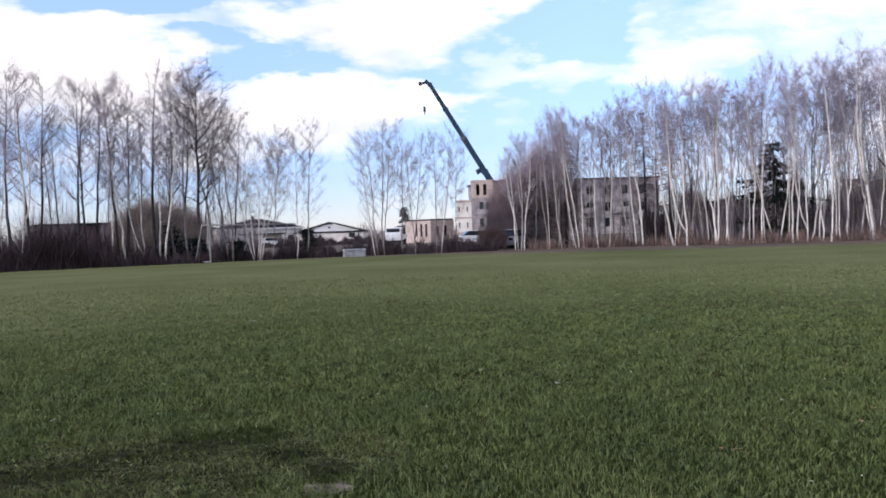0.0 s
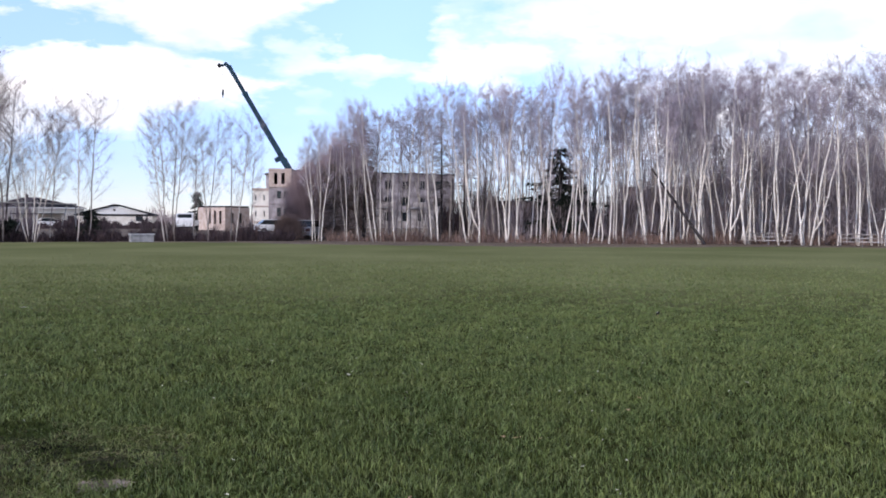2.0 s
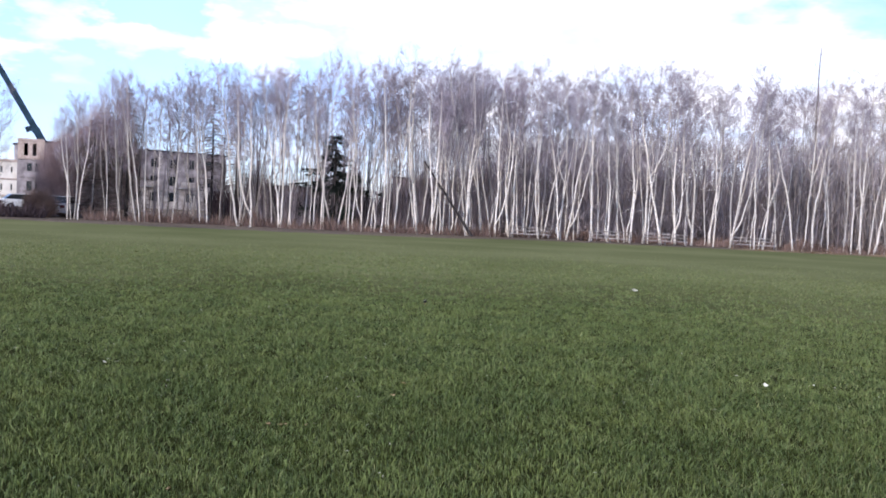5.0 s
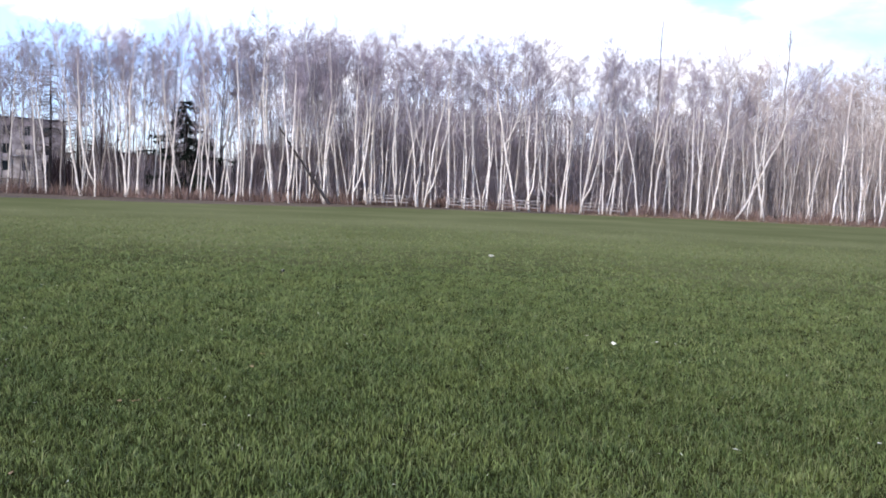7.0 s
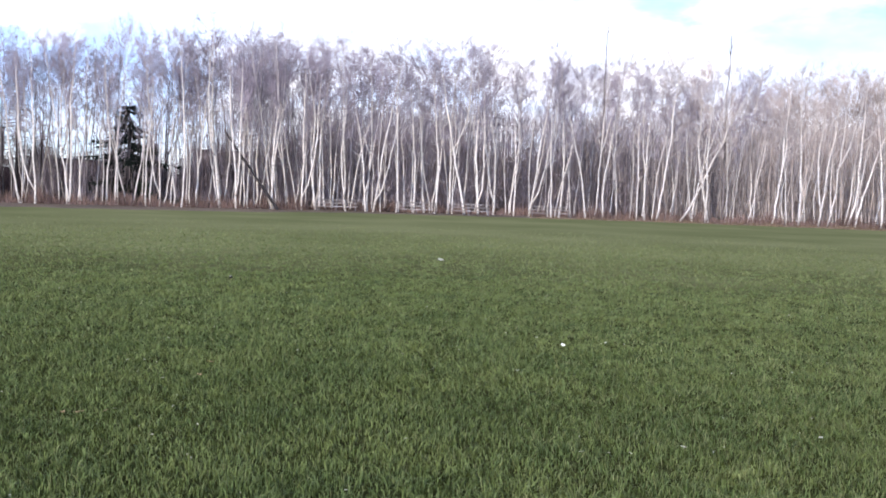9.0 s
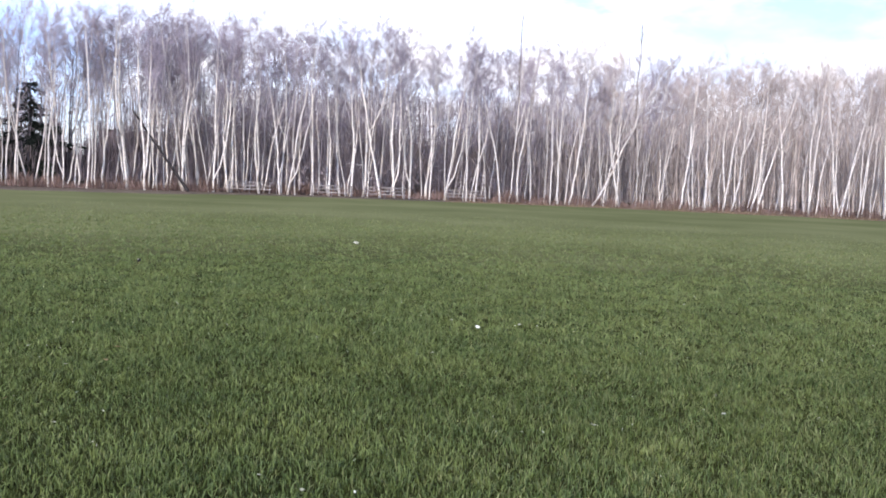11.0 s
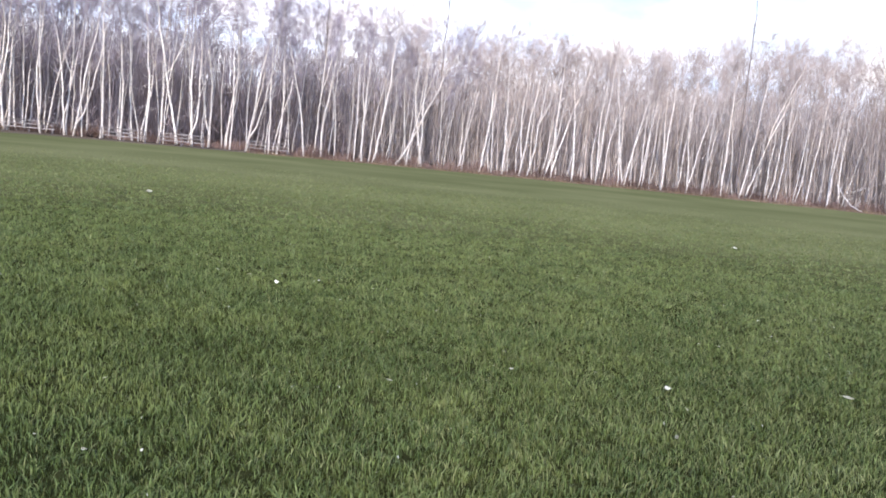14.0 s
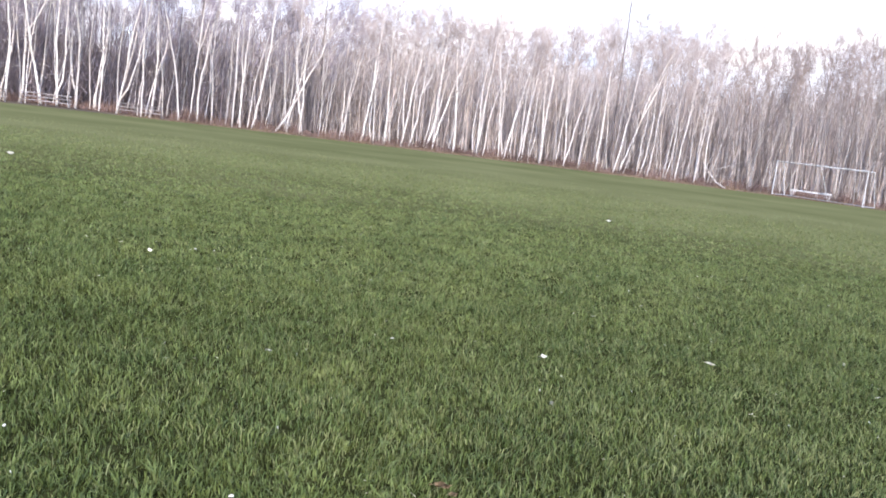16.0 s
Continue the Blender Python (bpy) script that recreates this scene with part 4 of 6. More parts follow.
young_wood()
deep_wood(27, 68, M["shade_stem"], "grey-brown stems closing the depth of the wood, coloured dim as shade", 0.58, 0.1, False)
deep_wood(46, 100, M["sunlit_stem"], "grey-mauve stems closing the depth of the wood, coloured pale as if sunlit", 0.65, 0.09, True)


def thicket(name, lo, hi, near, deep, height, count, mat, label, thick=0.012, lean=0.35):
    """A band of bare brush along the edge of the field."""
    g = Geo()
    a = rng.uniform(lo, hi, count)
    d = wood_edge(a) + near + deep * rng.uniform(0, 1, count)
    wave = 0.65 + 0.35 * np.sin(a * 2.1) * np.sin(a * 0.83 + 1) + 0.2 * np.sin(a * 7.7)
    h = height * wave.clip(0.25, 1.3) * rng.uniform(0.3, 1.0, count)
    base = np.stack([d * np.sin(np.radians(a)), d * np.cos(np.radians(a)), np.full(count, -0.05)], -1)
    base[:, 2] += h * rng.uniform(0, 0.6, count) * (rng.uniform(0, 1, count) > 0.5)
    aim = rng.normal(0, lean, (count, 3))
    aim[:, 2] = 1
    g.wisps(base, base + aim * h[:, None], 1.25 * thick * rng.uniform(0.7, 1.5, count), rng)
    tagged(new(name, g.mesh(name, mat)), label, "brush", kind="stuff")


thicket("edge_brush", 5.6, 31.5, -0.2, 5.0, 1.0, 9000, M["brush"], "low red-brown brush at the foot of the birches")
thicket("edge_brush", 31.5, 49, 1.4, 5.0, 0.8, 5500, M["brush"], "low red-brown brush at the foot of the birches")
thicket("edge_brush", 49, 99, -0.3, 5.0, 0.9, 17000, M["brush"], "low red-brown brush at the foot of the birches")
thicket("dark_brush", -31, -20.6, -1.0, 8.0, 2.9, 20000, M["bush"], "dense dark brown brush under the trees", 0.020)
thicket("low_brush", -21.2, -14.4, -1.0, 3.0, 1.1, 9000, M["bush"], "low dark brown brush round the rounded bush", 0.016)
thicket("sapling_brush", -27, -11.5, 1, 14, 7.0, 1700, M["dark_twig"], "thin mauve saplings under the dark trees", 0.014, 0.1)
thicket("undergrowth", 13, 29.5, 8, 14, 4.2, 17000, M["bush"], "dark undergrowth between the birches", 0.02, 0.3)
thicket("sapling_brush", 15, 31, 5, 20, 5.0, 15000, M["stem"], "crowded mauve saplings behind the birches", 0.014, 0.12)
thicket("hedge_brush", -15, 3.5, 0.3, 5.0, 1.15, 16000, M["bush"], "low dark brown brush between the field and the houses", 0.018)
thicket("dry_edge_grass", 46, 99, -4.0, 3.4, 0.2, 11000, M["dead_grass"], "dry tan grass along the edge of the field", 0.014, 0.6)
thicket("dry_edge_grass", 58, 99, -6.6, 3.4, 0.12, 6000, M["dead_grass"], "dry tan grass along the edge of the field", 0.02, 0.6)
thicket("garden_brush", -14, -4.3, 70, 30, 1.6, 8000, M["bush"], "dark leafless garden hedges before the houses", 0.05)


def far_wood():
    """Low bare woods on the skyline beyond the houses."""
    g = Geo()
    m = 14000
    a = rng.uniform(-42, 34, m)
    d = rng.uniform(240, 330, m)
    h = (3.4 + 1.3 * np.sin(a * 0.9) + 0.9 * np.sin(a * 2.7 + 2) + 0.5 * np.sin(a * 6.1)) * rng.uniform(0.35, 1.15, m)
    base = np.stack([d * np.sin(np.radians(a)), d * np.cos(np.radians(a)), np.full(m, -0.1)], -1)
    aim = rng.normal(0, 0.22, (m, 3))
    aim[:, 2] = 1
    g.spikes(base, base + aim * h[:, None], rng.uniform(0.06, 0.16, m))
    tagged(new("far_wood", g.mesh("far_wood", M["stem"])), "low bare woods far off on the skyline", "woodland", kind="stuff")


far_wood()


def round_bush(az, r, wide, tall, count, mat, label, thick=(0.012, 0.03), fuzz=0.3, cuts=(0.0, 0.55)):
    """A dense rounded shrub of many upright twigs."""
    g = Geo()
    th = rng.uniform(0, 2 * np.pi, count)
    k = np.sqrt(rng.uniform(0, 1, count)) * 0.45
    base = np.stack([np.cos(th) * k * wide * 0.6, np.sin(th) * k * wide * 0.6, np.zeros(count)], -1)
    ph = rng.uniform(0, 1, count) ** 0.8
    tip = np.stack([np.cos(th) * np.sin(ph * 1.5) * wide / 2, np.sin(th) * np.sin(ph * 1.5) * wide / 2, np.cos(ph * 1.35) ** 0.6 * tall], -1)
    tip *= rng.uniform(0.8, 1.04, (count, 1)) * (1 + 0.1 * np.sin(3 * th + 1)[:, None])
    cut = rng.uniform(*cuts, (count, 1))
    g.spikes(base + (tip - base) * cut, tip + rng.normal(0, fuzz, (count, 3)), rng.uniform(*thick, count))
    root = thing("round_bush", Matrix.Translation(polar(az, r, -0.06)), label, "bush")
    geo_part("crown", g, mat, root)
    for k in range(7):
        a = k * 0.9
        stem = Geo()
        stem.tube([(0.2 * math.cos(a), 0.2 * math.sin(a), 0), (0.6 * math.cos(a), 0.6 * math.sin(a), tall * 0.3), (wide * 0.25 * math.cos(a), wide * 0.25 * math.sin(a), tall * 0.62)], (0.05, 0.035, 0.015), 5)
        geo_part("stem", stem, M["dark_bark"], root)


round_bush(-18.0, 65, 7.3, 4.5, 12000, M["dome"], "large rounded leafless bush of grey-brown twigs", (0.010, 0.022), 0.14, (0.35, 0.8))
round_bush(3.2, 66, 2.4, 1.7, 2200, M["brush"], "rounded leafless red-brown bush beside the building site")
round_bush(4.9, 70, 5.4, 6.3, 13000, M["haze"], "tall leafless mauve-brown bush before the building", (0.008, 0.015), 0.35)
round_bush(6.6, 71.5, 6.0, 8.6, 9000, M["haze"], "tall mauve-brown leafless shrub behind the birches", (0.007, 0.013), 0.4, (0.1, 0.6))
round_bush(37.0, 63.3, 0.9, 0.55, 260, M["brush"], "small brown bush between the benches")


def spruce(az, r, tall, wide, label, bare=0.1, name="spruce", mat="needles", thick=(0.03, 0.07), long=(0.18, 0.42), full=1.0, taper=0.8, lean=0.0):
    rs = np.random.default_rng(int(az * 10 + 900))
    root = thing(name, Matrix.Translation(polar(az, r, -0.06)), label, "tree")
    trunk, crown = Geo(), Geo()
    trunk.tube([(0, 0, 0), (0.04, 0, tall * 0.5), (0, 0.03, tall)], (0.05 + 0.025 * wide, 0.03 + 0.015 * wide, 0.02), 6)
    rows = int(tall * 3.2)
    for k in range(rows):
        u = bare + (1 - bare) * k / rows
        reach = wide / 2 * (1 - u) ** taper * (rs.uniform(0.5, 1.2) if lean == 0 else rs.uniform(0.3, 1.3)) + 0.12
        for b in range(6):
            a = rs.uniform(0, 2 * np.pi)
            out = np.array([math.cos(a), math.sin(a), 0])
            t = np.linspace(0, 1, 4)[:, None]
            pts = np.array([0, 0, u * tall]) + out * reach * (1 + lean * rs.uniform(-1, 0.6)) * t + np.array([0, 0, -0.28]) * reach * (t - 0.35 * t * t)
            crown.tube(pts, np.linspace(0.025, 0.006, 4), 3, cap=False)
            m = int((28 + 26 * reach) * full)
            w = rs.uniform(0.1, 1, m) if lean == 0 else rs.uniform(0.04, 1, m) ** 0.6
            base = np.stack([np.interp(w, t[:, 0], pts[:, i]) for i in range(3)], -1)
            aim = rs.normal(0, 0.5, (m, 3)) + out * 0.7 + [0, 0, -0.25]
            crown.wisps(base, base + aim * rs.uniform(*long, (m, 1)), rs.uniform(*thick, m), rs)
    geo_part("trunk", trunk, M["dark_bark"], root)
    geo_part("crown", crown, M[mat], root)


spruce(20.7, 64.8, 7.0, 8.4, "dark green spruce standing among the birches", 0.03, full=0.85, taper=0.8, lean=0.5)
spruce(21.9, 86, 5.6, 3.4, "dark green spruce standing among the birches", 0.05)
spruce(26.2, 74, 3.0, 1.0, "slim young spruce at the edge of the wood", 0.02)
for az, r, tall, wide, bare in ((8.0, 67, 9.6, 4.0, 0.06), (6.9, 66.5, 7.8, 3.4, 0.06), (6.1, 67.5, 7.2, 3.2, 0.05), (5.6, 69, 6.0, 3.0, 0.05), (13.0, 67, 9.9, 3.0, 0.3), (14.5, 67.5, 9.8, 3.0, 0.3)):
    spruce(az, r, tall, wide, "bare larch with fine dark brown twigs behind the birches", bare, "larch", "larch", (0.005, 0.009), (0.25, 0.6), 0.45 if az > 10 else 1.0)
spruce(-8.7, 63, 2.3, 1.9, "small dark spruce before the houses", 0.02)
spruce(-15.9, 66, 3.4, 2.6, "dark young spruce beside the rounded bush", 0.02)
for az, r, tall, wide in ((-17.3, 62.6, 2.9, 2.6), (-16.5, 63.2, 2.6, 2.4), (-15.6, 62.4, 1.9, 1.8), (-13.1, 62.5, 1.6, 1.3)):
    spruce(az, r, tall, wide, "low dark young spruce among the brush", 0.02)
spruce(-2.4, 128, 5.4, 3.6, "dark spruce behind the building site", 0.02)


def fallen(name, az0, z0, az1, z1, r0, r1, rad, mat, label, sag=0.0, snags=3):
    """A leaning or fallen stem with a few stubs."""
    rs = np.random.default_rng(int(az0 * 10))
    p, q = np.array(polar(az0, r0, z0)), np.array(polar(az1, r1, z1))
    root = thing(name, Matrix.Translation(p), label, "fallen tree")
    g = Geo()
    t = np.linspace(0, 1, 8)[:, None]
    pts = (q - p) * t + np.array([0, 0, -sag]) * np.sin(t * np.pi) + rs.normal(0, 0.03, (8, 3)) * np.sin(t * np.pi)
    g.tube(pts, np.linspace(rad, rad * 0.4, 8), 6)
    geo_part("stem", g, mat, root)
    for k in range(snags):
        b = Geo()
        at = pts[2 + k * 2]
        aim = rs.normal(0, 0.3, 3) + [0, 0, 0.45]
        b.tube([at, at + aim * 0.6, at + aim * 1.2], (rad * 0.35, rad * 0.25, 0.008), 4)
        geo_part("branch", b, mat, root)


fallen("leaning_trunk", 29.7, -0.06, 26.4, 5.0, 60.6, 60.9, 0.11, M["dark_bark"], "dark dead trunk leaning against the birches")
fallen("fallen_birch", 84.1, -0.05, 82.5, 1.75, 69.8, 72.5, 0.055, M["birch"], "pale broken birch stem leaning at the wood's edge", 0.35)
fallen("fallen_limb", 83.2, 1.2, 86.0, 3.2, 73.2, 73.6, 0.032, M["grey_bark"], "grey birch limb caught across the stems", 0.2, 2)


# ---------------------------------------------------------------- playing field: goals, benches, block


def goal(left, right, back, label, paint):
    """A full-size goal: posts, crossbar, stanchions and ground bars of white tube. back: the way to its rear."""
    a, b, k = Vector(left), Vector(right), Vector(back).normalized()
    root = thing("goal", Matrix.Translation(a), label, "goal", "goals")
    b = b - a
    o = Vector((0, 0, 0))
    up, w = Vector((0, 0, 2.44)), 0.09
    part("post", bar(o, up, w, sides=10), paint, root)
    part("post", bar(b, b + up, w, sides=10), paint, root)
    part("crossbar", bar(up - b.normalized() * 0.055, b + up + b.normalized() * 0.055, w, sides=10), paint, root)
    for p in (o, b):
        part("top_bar", bar(p + up, p + up + k * 0.8, 0.07, sides=8), paint, root)
        part("stanchion", bar(p + up + k * 0.8, p + k * 1.6 + Vector((0, 0, 0.04)), 0.07, sides=8), paint, root)
        part("side_bar", bar(p + Vector((0, 0, 0.04)), p + k * 1.6 + Vector((0, 0, 0.04)), 0.06, sides=8), M["steel"], root)
    part("ground_bar", bar(k * 1.6 + Vector((0, 0, 0.04)), b + k * 1.6 + Vector((0, 0, 0.04)), 0.06, sides=8), M["steel"], root)
    part("stanchion", bar(b / 2 + up, b / 2 + k * 1.6 + Vector((0, 0, 0.04)), 0.06, sides=8), paint, root)


goal((69.9, 3.95, 0), (66.4, -2.1, 0), (0.86, -0.5, 0), "white metal football goal without a net before the birches", M["old_paint"])
goal((-15.1, 57.2, 0), (-10.5, 62.9, -0.05), (-0.78, 0.62, 0), "white metal football goal without a net beside thin birches", M["dull_paint"])


def plank_seat(az0, az1, r, z):
    """A pale plank on two short posts."""
    a, b = polar(az0, r, 0), polar(az1, r, 0)
    root = thing("plank_seat", Matrix.Translation(a) @ Matrix.Rotation(math.atan2((b - a).y, (b - a).x), 4, "Z"), "pale weathered plank on two short posts behind the goal", "bench")
    n = (b - a).length
    part("plank", box(0, n, -0.12, 0.12, z - 0.06, z + 0.06), M["old_paint"], root, bevel=0.01)
    for x in (0.15, n - 0.15):
        part("post", box(x - 0.06, x + 0.06, -0.06, 0.06, -0.06, z - 0.064), M["grey_board"], root)


plank_seat(87.75, 90.1, 71.2, 0.48)


def bleacher(az, r, length, turn):
    """A low stand of three plank rows on steel end frames."""
    root = thing("bleacher", Matrix.Translation(polar(az, r, -0.05)) @ Matrix.Rotation(radians(turn), 4, "Z"), "low weathered three-row plank bench stand on steel legs", "bench", "benches along the field")
    rows = ((0.0, 0.30), (0.5, 0.52), (1.0, 0.74))
    for y, z in rows:
        part("seat_plank", box(-length / 2, length / 2, y - 0.12, y + 0.12, z - 0.025, z + 0.025), M["grey_board"], root, bevel=0.006)
    for x in (-length / 2 + 0.12, 0.0, length / 2 - 0.12):
        bm = bar((x, -0.1, 0.03), (x, 1.1, 0.03), 0.06)
        for y, z in rows:
            bar((x, y, 0.0), (x, y, z - 0.025), 0.06, bm=bm)
        bar((x, 0, 0.27), (x, 1.0, 0.70), 0.05, bm=bm)
        part("frame", bm, M["old_steel"], root)


for az, r, length, turn in ((33.4, 62.0, 2.95, -34), (38.6, 60.6, 2.9, -38), (42.0, 61.2, 3.0, -41), (47.3, 63.2, 2.85, -46)):
    bleacher(az, r, length, turn)


def storage_block():
    root = thing("concrete_block", Matrix.Translation(polar(-5.75, 58.3, 0)) @ Matrix.Rotation(radians(14), 4, "Z"), "low grey concrete box with a paler lid", "box")
    part("body", box(-0.7, 0.7, -0.35, 0.35, 0, 0.44), M["concrete"], root, bevel=0.015)
    part("lid", box(-0.75, 0.75, -0.4, 0.4, 0.44, 0.52), M["steel"], root, bevel=0.01)


storage_block()

# ---------------------------------------------------------------- houses and the building site


def wall_slab(length, height, holes, deep=0.3, z0=0.0):
    """A wall in the plane y = 0 .. deep with holes (x0, x1, z0, z1) right through it, as one welded mesh."""
    xs = sorted({0.0, length, *[h[0] for h in holes], *[h[1] for h in holes]})
    zs = sorted({z0, height, *[h[2] for h in holes], *[h[3] for h in holes]})
    bm = bmesh.new()

    def solid(i, k):
        if not (0 <= i < len(xs) - 1 and 0 <= k < len(zs) - 1):
            return False
        mx, mz = (xs[i] + xs[i + 1]) / 2, (zs[k] + zs[k + 1]) / 2
        return not any(h[0] < mx < h[1] and h[2] < mz < h[3] for h in holes)

    def quad(*corners):
        bm.faces.new([bm.verts.new(c) for c in corners])

    for i in range(len(xs) - 1):
        for k in range(len(zs) - 1):
            if not solid(i, k):
                continue
            a, b, c, d = xs[i], xs[i + 1], zs[k], zs[k + 1]
            quad((a, 0, c), (b, 0, c), (b, 0, d), (a, 0, d))
            quad((b, deep, c), (a, deep, c), (a, deep, d), (b, deep, d))
            if not solid(i - 1, k):
                quad((a, deep, c), (a, 0, c), (a, 0, d), (a, deep, d))
            if not solid(i + 1, k):
                quad((b, 0, c), (b, deep, c), (b, deep, d), (b, 0, d))
            if not solid(i, k - 1):
                quad((a, deep, c), (b, deep, c), (b, 0, c), (a, 0, c))
            if not solid(i, k + 1):
                quad((a, 0, d), (b, 0, d), (b, deep, d), (a, deep, d))
    bmesh.ops.remove_doubles(bm, verts=bm.verts[:], dist=0.0005)
    return bm


def window(parent, x0, x1, z0, z1, frame_mat, y=0.12):
    bm = bmesh.new()
    for a in ((x0, x0 + 0.08, z0, z1), (x1 - 0.08, x1, z0, z1), (x0 + 0.08, x1 - 0.08, z0, z0 + 0.08), (x0 + 0.08, x1 - 0.08, z1 - 0.08, z1)):
        box(a[0], a[1], y - 0.04, y + 0.04, a[2], a[3], bm)
    w = part("window", bm, frame_mat, parent)
    part("pane", box(x0 + 0.08, x1 - 0.08, y - 0.01, y + 0.01, z0 + 0.08, z1 - 0.08), M["glass"], w)


def apartment_block():
    """The long half-clad building: grey-brown wall, three rows of windows, flat roof, timber top at its end."""
    p, q = polar(3.1, 147), polar(13.75, 157)
    d = q - p
    length = d.length
    root = thing("apartment_building", Matrix.Translation(p) @ Matrix.Rotation(math.atan2(d.y, d.x), 4, "Z"), "long unfinished grey-brown apartment building with dark window openings", "building")
    holes = [(x, x + 1.25, z, z + 1.5) for z in (1.2, 3.85, 6.75) for x in np.arange(1.6, length - 2.0, 3.1).tolist()]
    part("wall", wall_slab(length, 9.3, [h for h in holes if h[2] > 3], z0=3.2), M["wrap"], root)
    part("wall", wall_slab(length, 3.2, [h for h in holes if h[2] < 3], z0=-0.2), M["pale_wrap"], root, "pale stone-clad ground storey")
    for h in holes:
        window(root, *h, M["dark"])
    part("wall", box(length, length + 0.3, 0, 14, -0.2, 9.3), M["wrap"], root)
    part("wall", box(-0.3, 0, 0, 14, -0.2, 9.3), M["wrap"], root)
    part("wall", box(0, length, 13.7, 14, -0.2, 9.3), M["wrap"], root)
    part("roof", box(-0.5, length + 0.5, -0.25, 14.2, 9.3, 9.55), M["roof"], root)
    for z in (2.95, 5.85):
        part("floor_slab", box(0, length, 0.3, 13.7, z, z + 0.25), M["concrete"], root)
    for k in range(5):
        x = 3.3 + k * 6.2
        part("balcony", box(x, x + 2.4, -1.2, 0, 3.45, 3.6), M["concrete"], root)
        part("balcony_rail", box(x, x + 2.4, -1.2, -1.14, 3.6, 4.5), M["pale_wrap"], root)


def end_tower():
    """The end of the building: bare sheathing above, grey wrap below, a lower sunlit wing beside it."""
    p = polar(1.95, 145)
    root = thing("building_end", Matrix.Translation(p) @ Matrix.Rotation(radians(-3), 4, "Z"), "unfinished building end with orange sheathing above grey wrap", "building")
    w = 3.6
    part("wall", wall_slab(w, 6.7, [(1.3, 2.0, 4.8, 6.0), (2.4, 3.1, 4.8, 6.0), (1.3, 2.0, 1.9, 3.3), (2.4, 3.1, 1.9, 3.3)], z0=-0.2), M["wrap"], root)
    for x in (1.3, 2.4):
        for z0, z1 in ((4.8, 6.0), (1.9, 3.3)):
            window(root, x, x + 0.7, z0, z1, M["dark"])
    part("sheathing", wall_slab(w, 9.5, [(0.85, 1.4, 7.1, 8.9), (2.0, 2.55, 7.1, 8.9)], z0=6.7), M["osb"], root, "orange plywood sheathing with two tall openings")
    for z in (3.9, 6.55, 9.3):
        part("ledge", box(-0.05, w + 0.05, -0.12, -0.004, z, z + 0.2), M["wrap"] if z < 5 else M["osb"], root)
    part("wall", box(-0.0, 0.3, 0.3, 9, -0.2, 9.5), M["pale_wrap"], root)
    part("wall", box(w - 0.3, w, 0.3, 9, -0.2, 9.5), M["wrap"], root)
    part("wall", box(0.3, w - 0.3, 8.7, 9, -0.2, 9.5), M["wrap"], root)
    part("roof", box(0.1, w - 0.1, 0.2, 8.9, 9.5, 9.62), M["osb"], root)
    wing = thing("building_wing", Matrix.Translation(polar(0.98, 146)) @ Matrix.Rotation(radians(-8), 4, "Z"), "lower pale wing of the unfinished building in the sun", "building")
    part("wall", wall_slab(2.6, 6.3, [(x, x + 0.34, z, z + 1.0) for x in (0.25, 1.6) for z in (1.8, 4.4)], z0=-0.2), M["plaster"], wing)
    for x in (0.25, 1.6):
        for z in (1.8, 4.4):
            window(wing, x, x + 0.34, z, z + 1.0, M["plaster"])
    for z in (0.9, 3.4, 6.05):
        part("ledge", box(-0.08, 2.68, -0.14, -0.004, z, z + 0.22), M["osb"], wing)
    part("wall", box(0, 0.3, 0.3, 8, -0.2, 6.3), M["plaster"], wing)
    part("wall", box(2.3, 2.6, 0.3, 8, -0.2, 6.3), M["plaster"], wing)
    part("wall", box(0.3, 2.3, 7.7, 8, -0.2, 6.3), M["plaster"], wing)
    part("roof", box(-0.1, 2.7, -0.1, 8.1, 6.3, 6.42), M["osb"], wing)


def timber_building():
    """A one-storey plywood shell whose corner faces the field."""
    c = polar(-0.75, 119)
    root = thing("plywood_building", Matrix.Translation(c), "one-storey unfinished building sheathed in tan plywood", "building")
    l, r = polar(-2.36, 122) - c, polar(0.72, 121) - c
    for e, holes in ((l, [(0.6, 1.0, 0.8, 2.5), (1.5, 1.9, 0.8, 2.5), (2.4, 2.7, 0.8, 2.5)]), (r, [(0.8, 1.3, 0.9, 2.2), (2.1, 2.6, 0.9, 2.2)])):
        length = e.length
        bm = wall_slab(length, 2.95, [(length - h[1], length - h[0], h[2], h[3]) for h in holes] if e is l else holes, 0.2, -0.2)
        if e is l:
            bm.transform(Matrix.Translation(e) @ Matrix.Rotation(math.atan2(-e.y, -e.x), 4, "Z"))
        else:
            bm.transform(Matrix.Rotation(math.atan2(e.y, e.x), 4, "Z"))
        part("wall", bm, M["osb"], root)
    flat = bmesh.new()
    far = Vector((0, 7, 0))
    low = [flat.verts.new(v + Vector((0, 0, 2.95))) for v in (l, Vector((0, 0, 0)), r, r + far, l + far)]
    high = [flat.verts.new(v.co + Vector((0, 0, 0.2))) for v in low]
    flat.faces.new(low[::-1])
    flat.faces.new(high)
    for i in range(5):
        j = (i + 1) % 5
        flat.faces.new((low[i], low[j], high[j], high[i]))
    part("roof", flat, M["roof"], root, "dark flat roof edge")
    part("wall", bar(l + far + Vector((0, 0, 1.4)), r + far + Vector((0, 0, 1.4)), 0.2, 3.0), M["osb"], root)
    for v in (l, r):
        bm = bar(v + Vector((0, 0, 1.4)), v + far + Vector((0, 0, 1.4)), 0.2, 3.0)
        part("wall", bm, M["osb"], root)


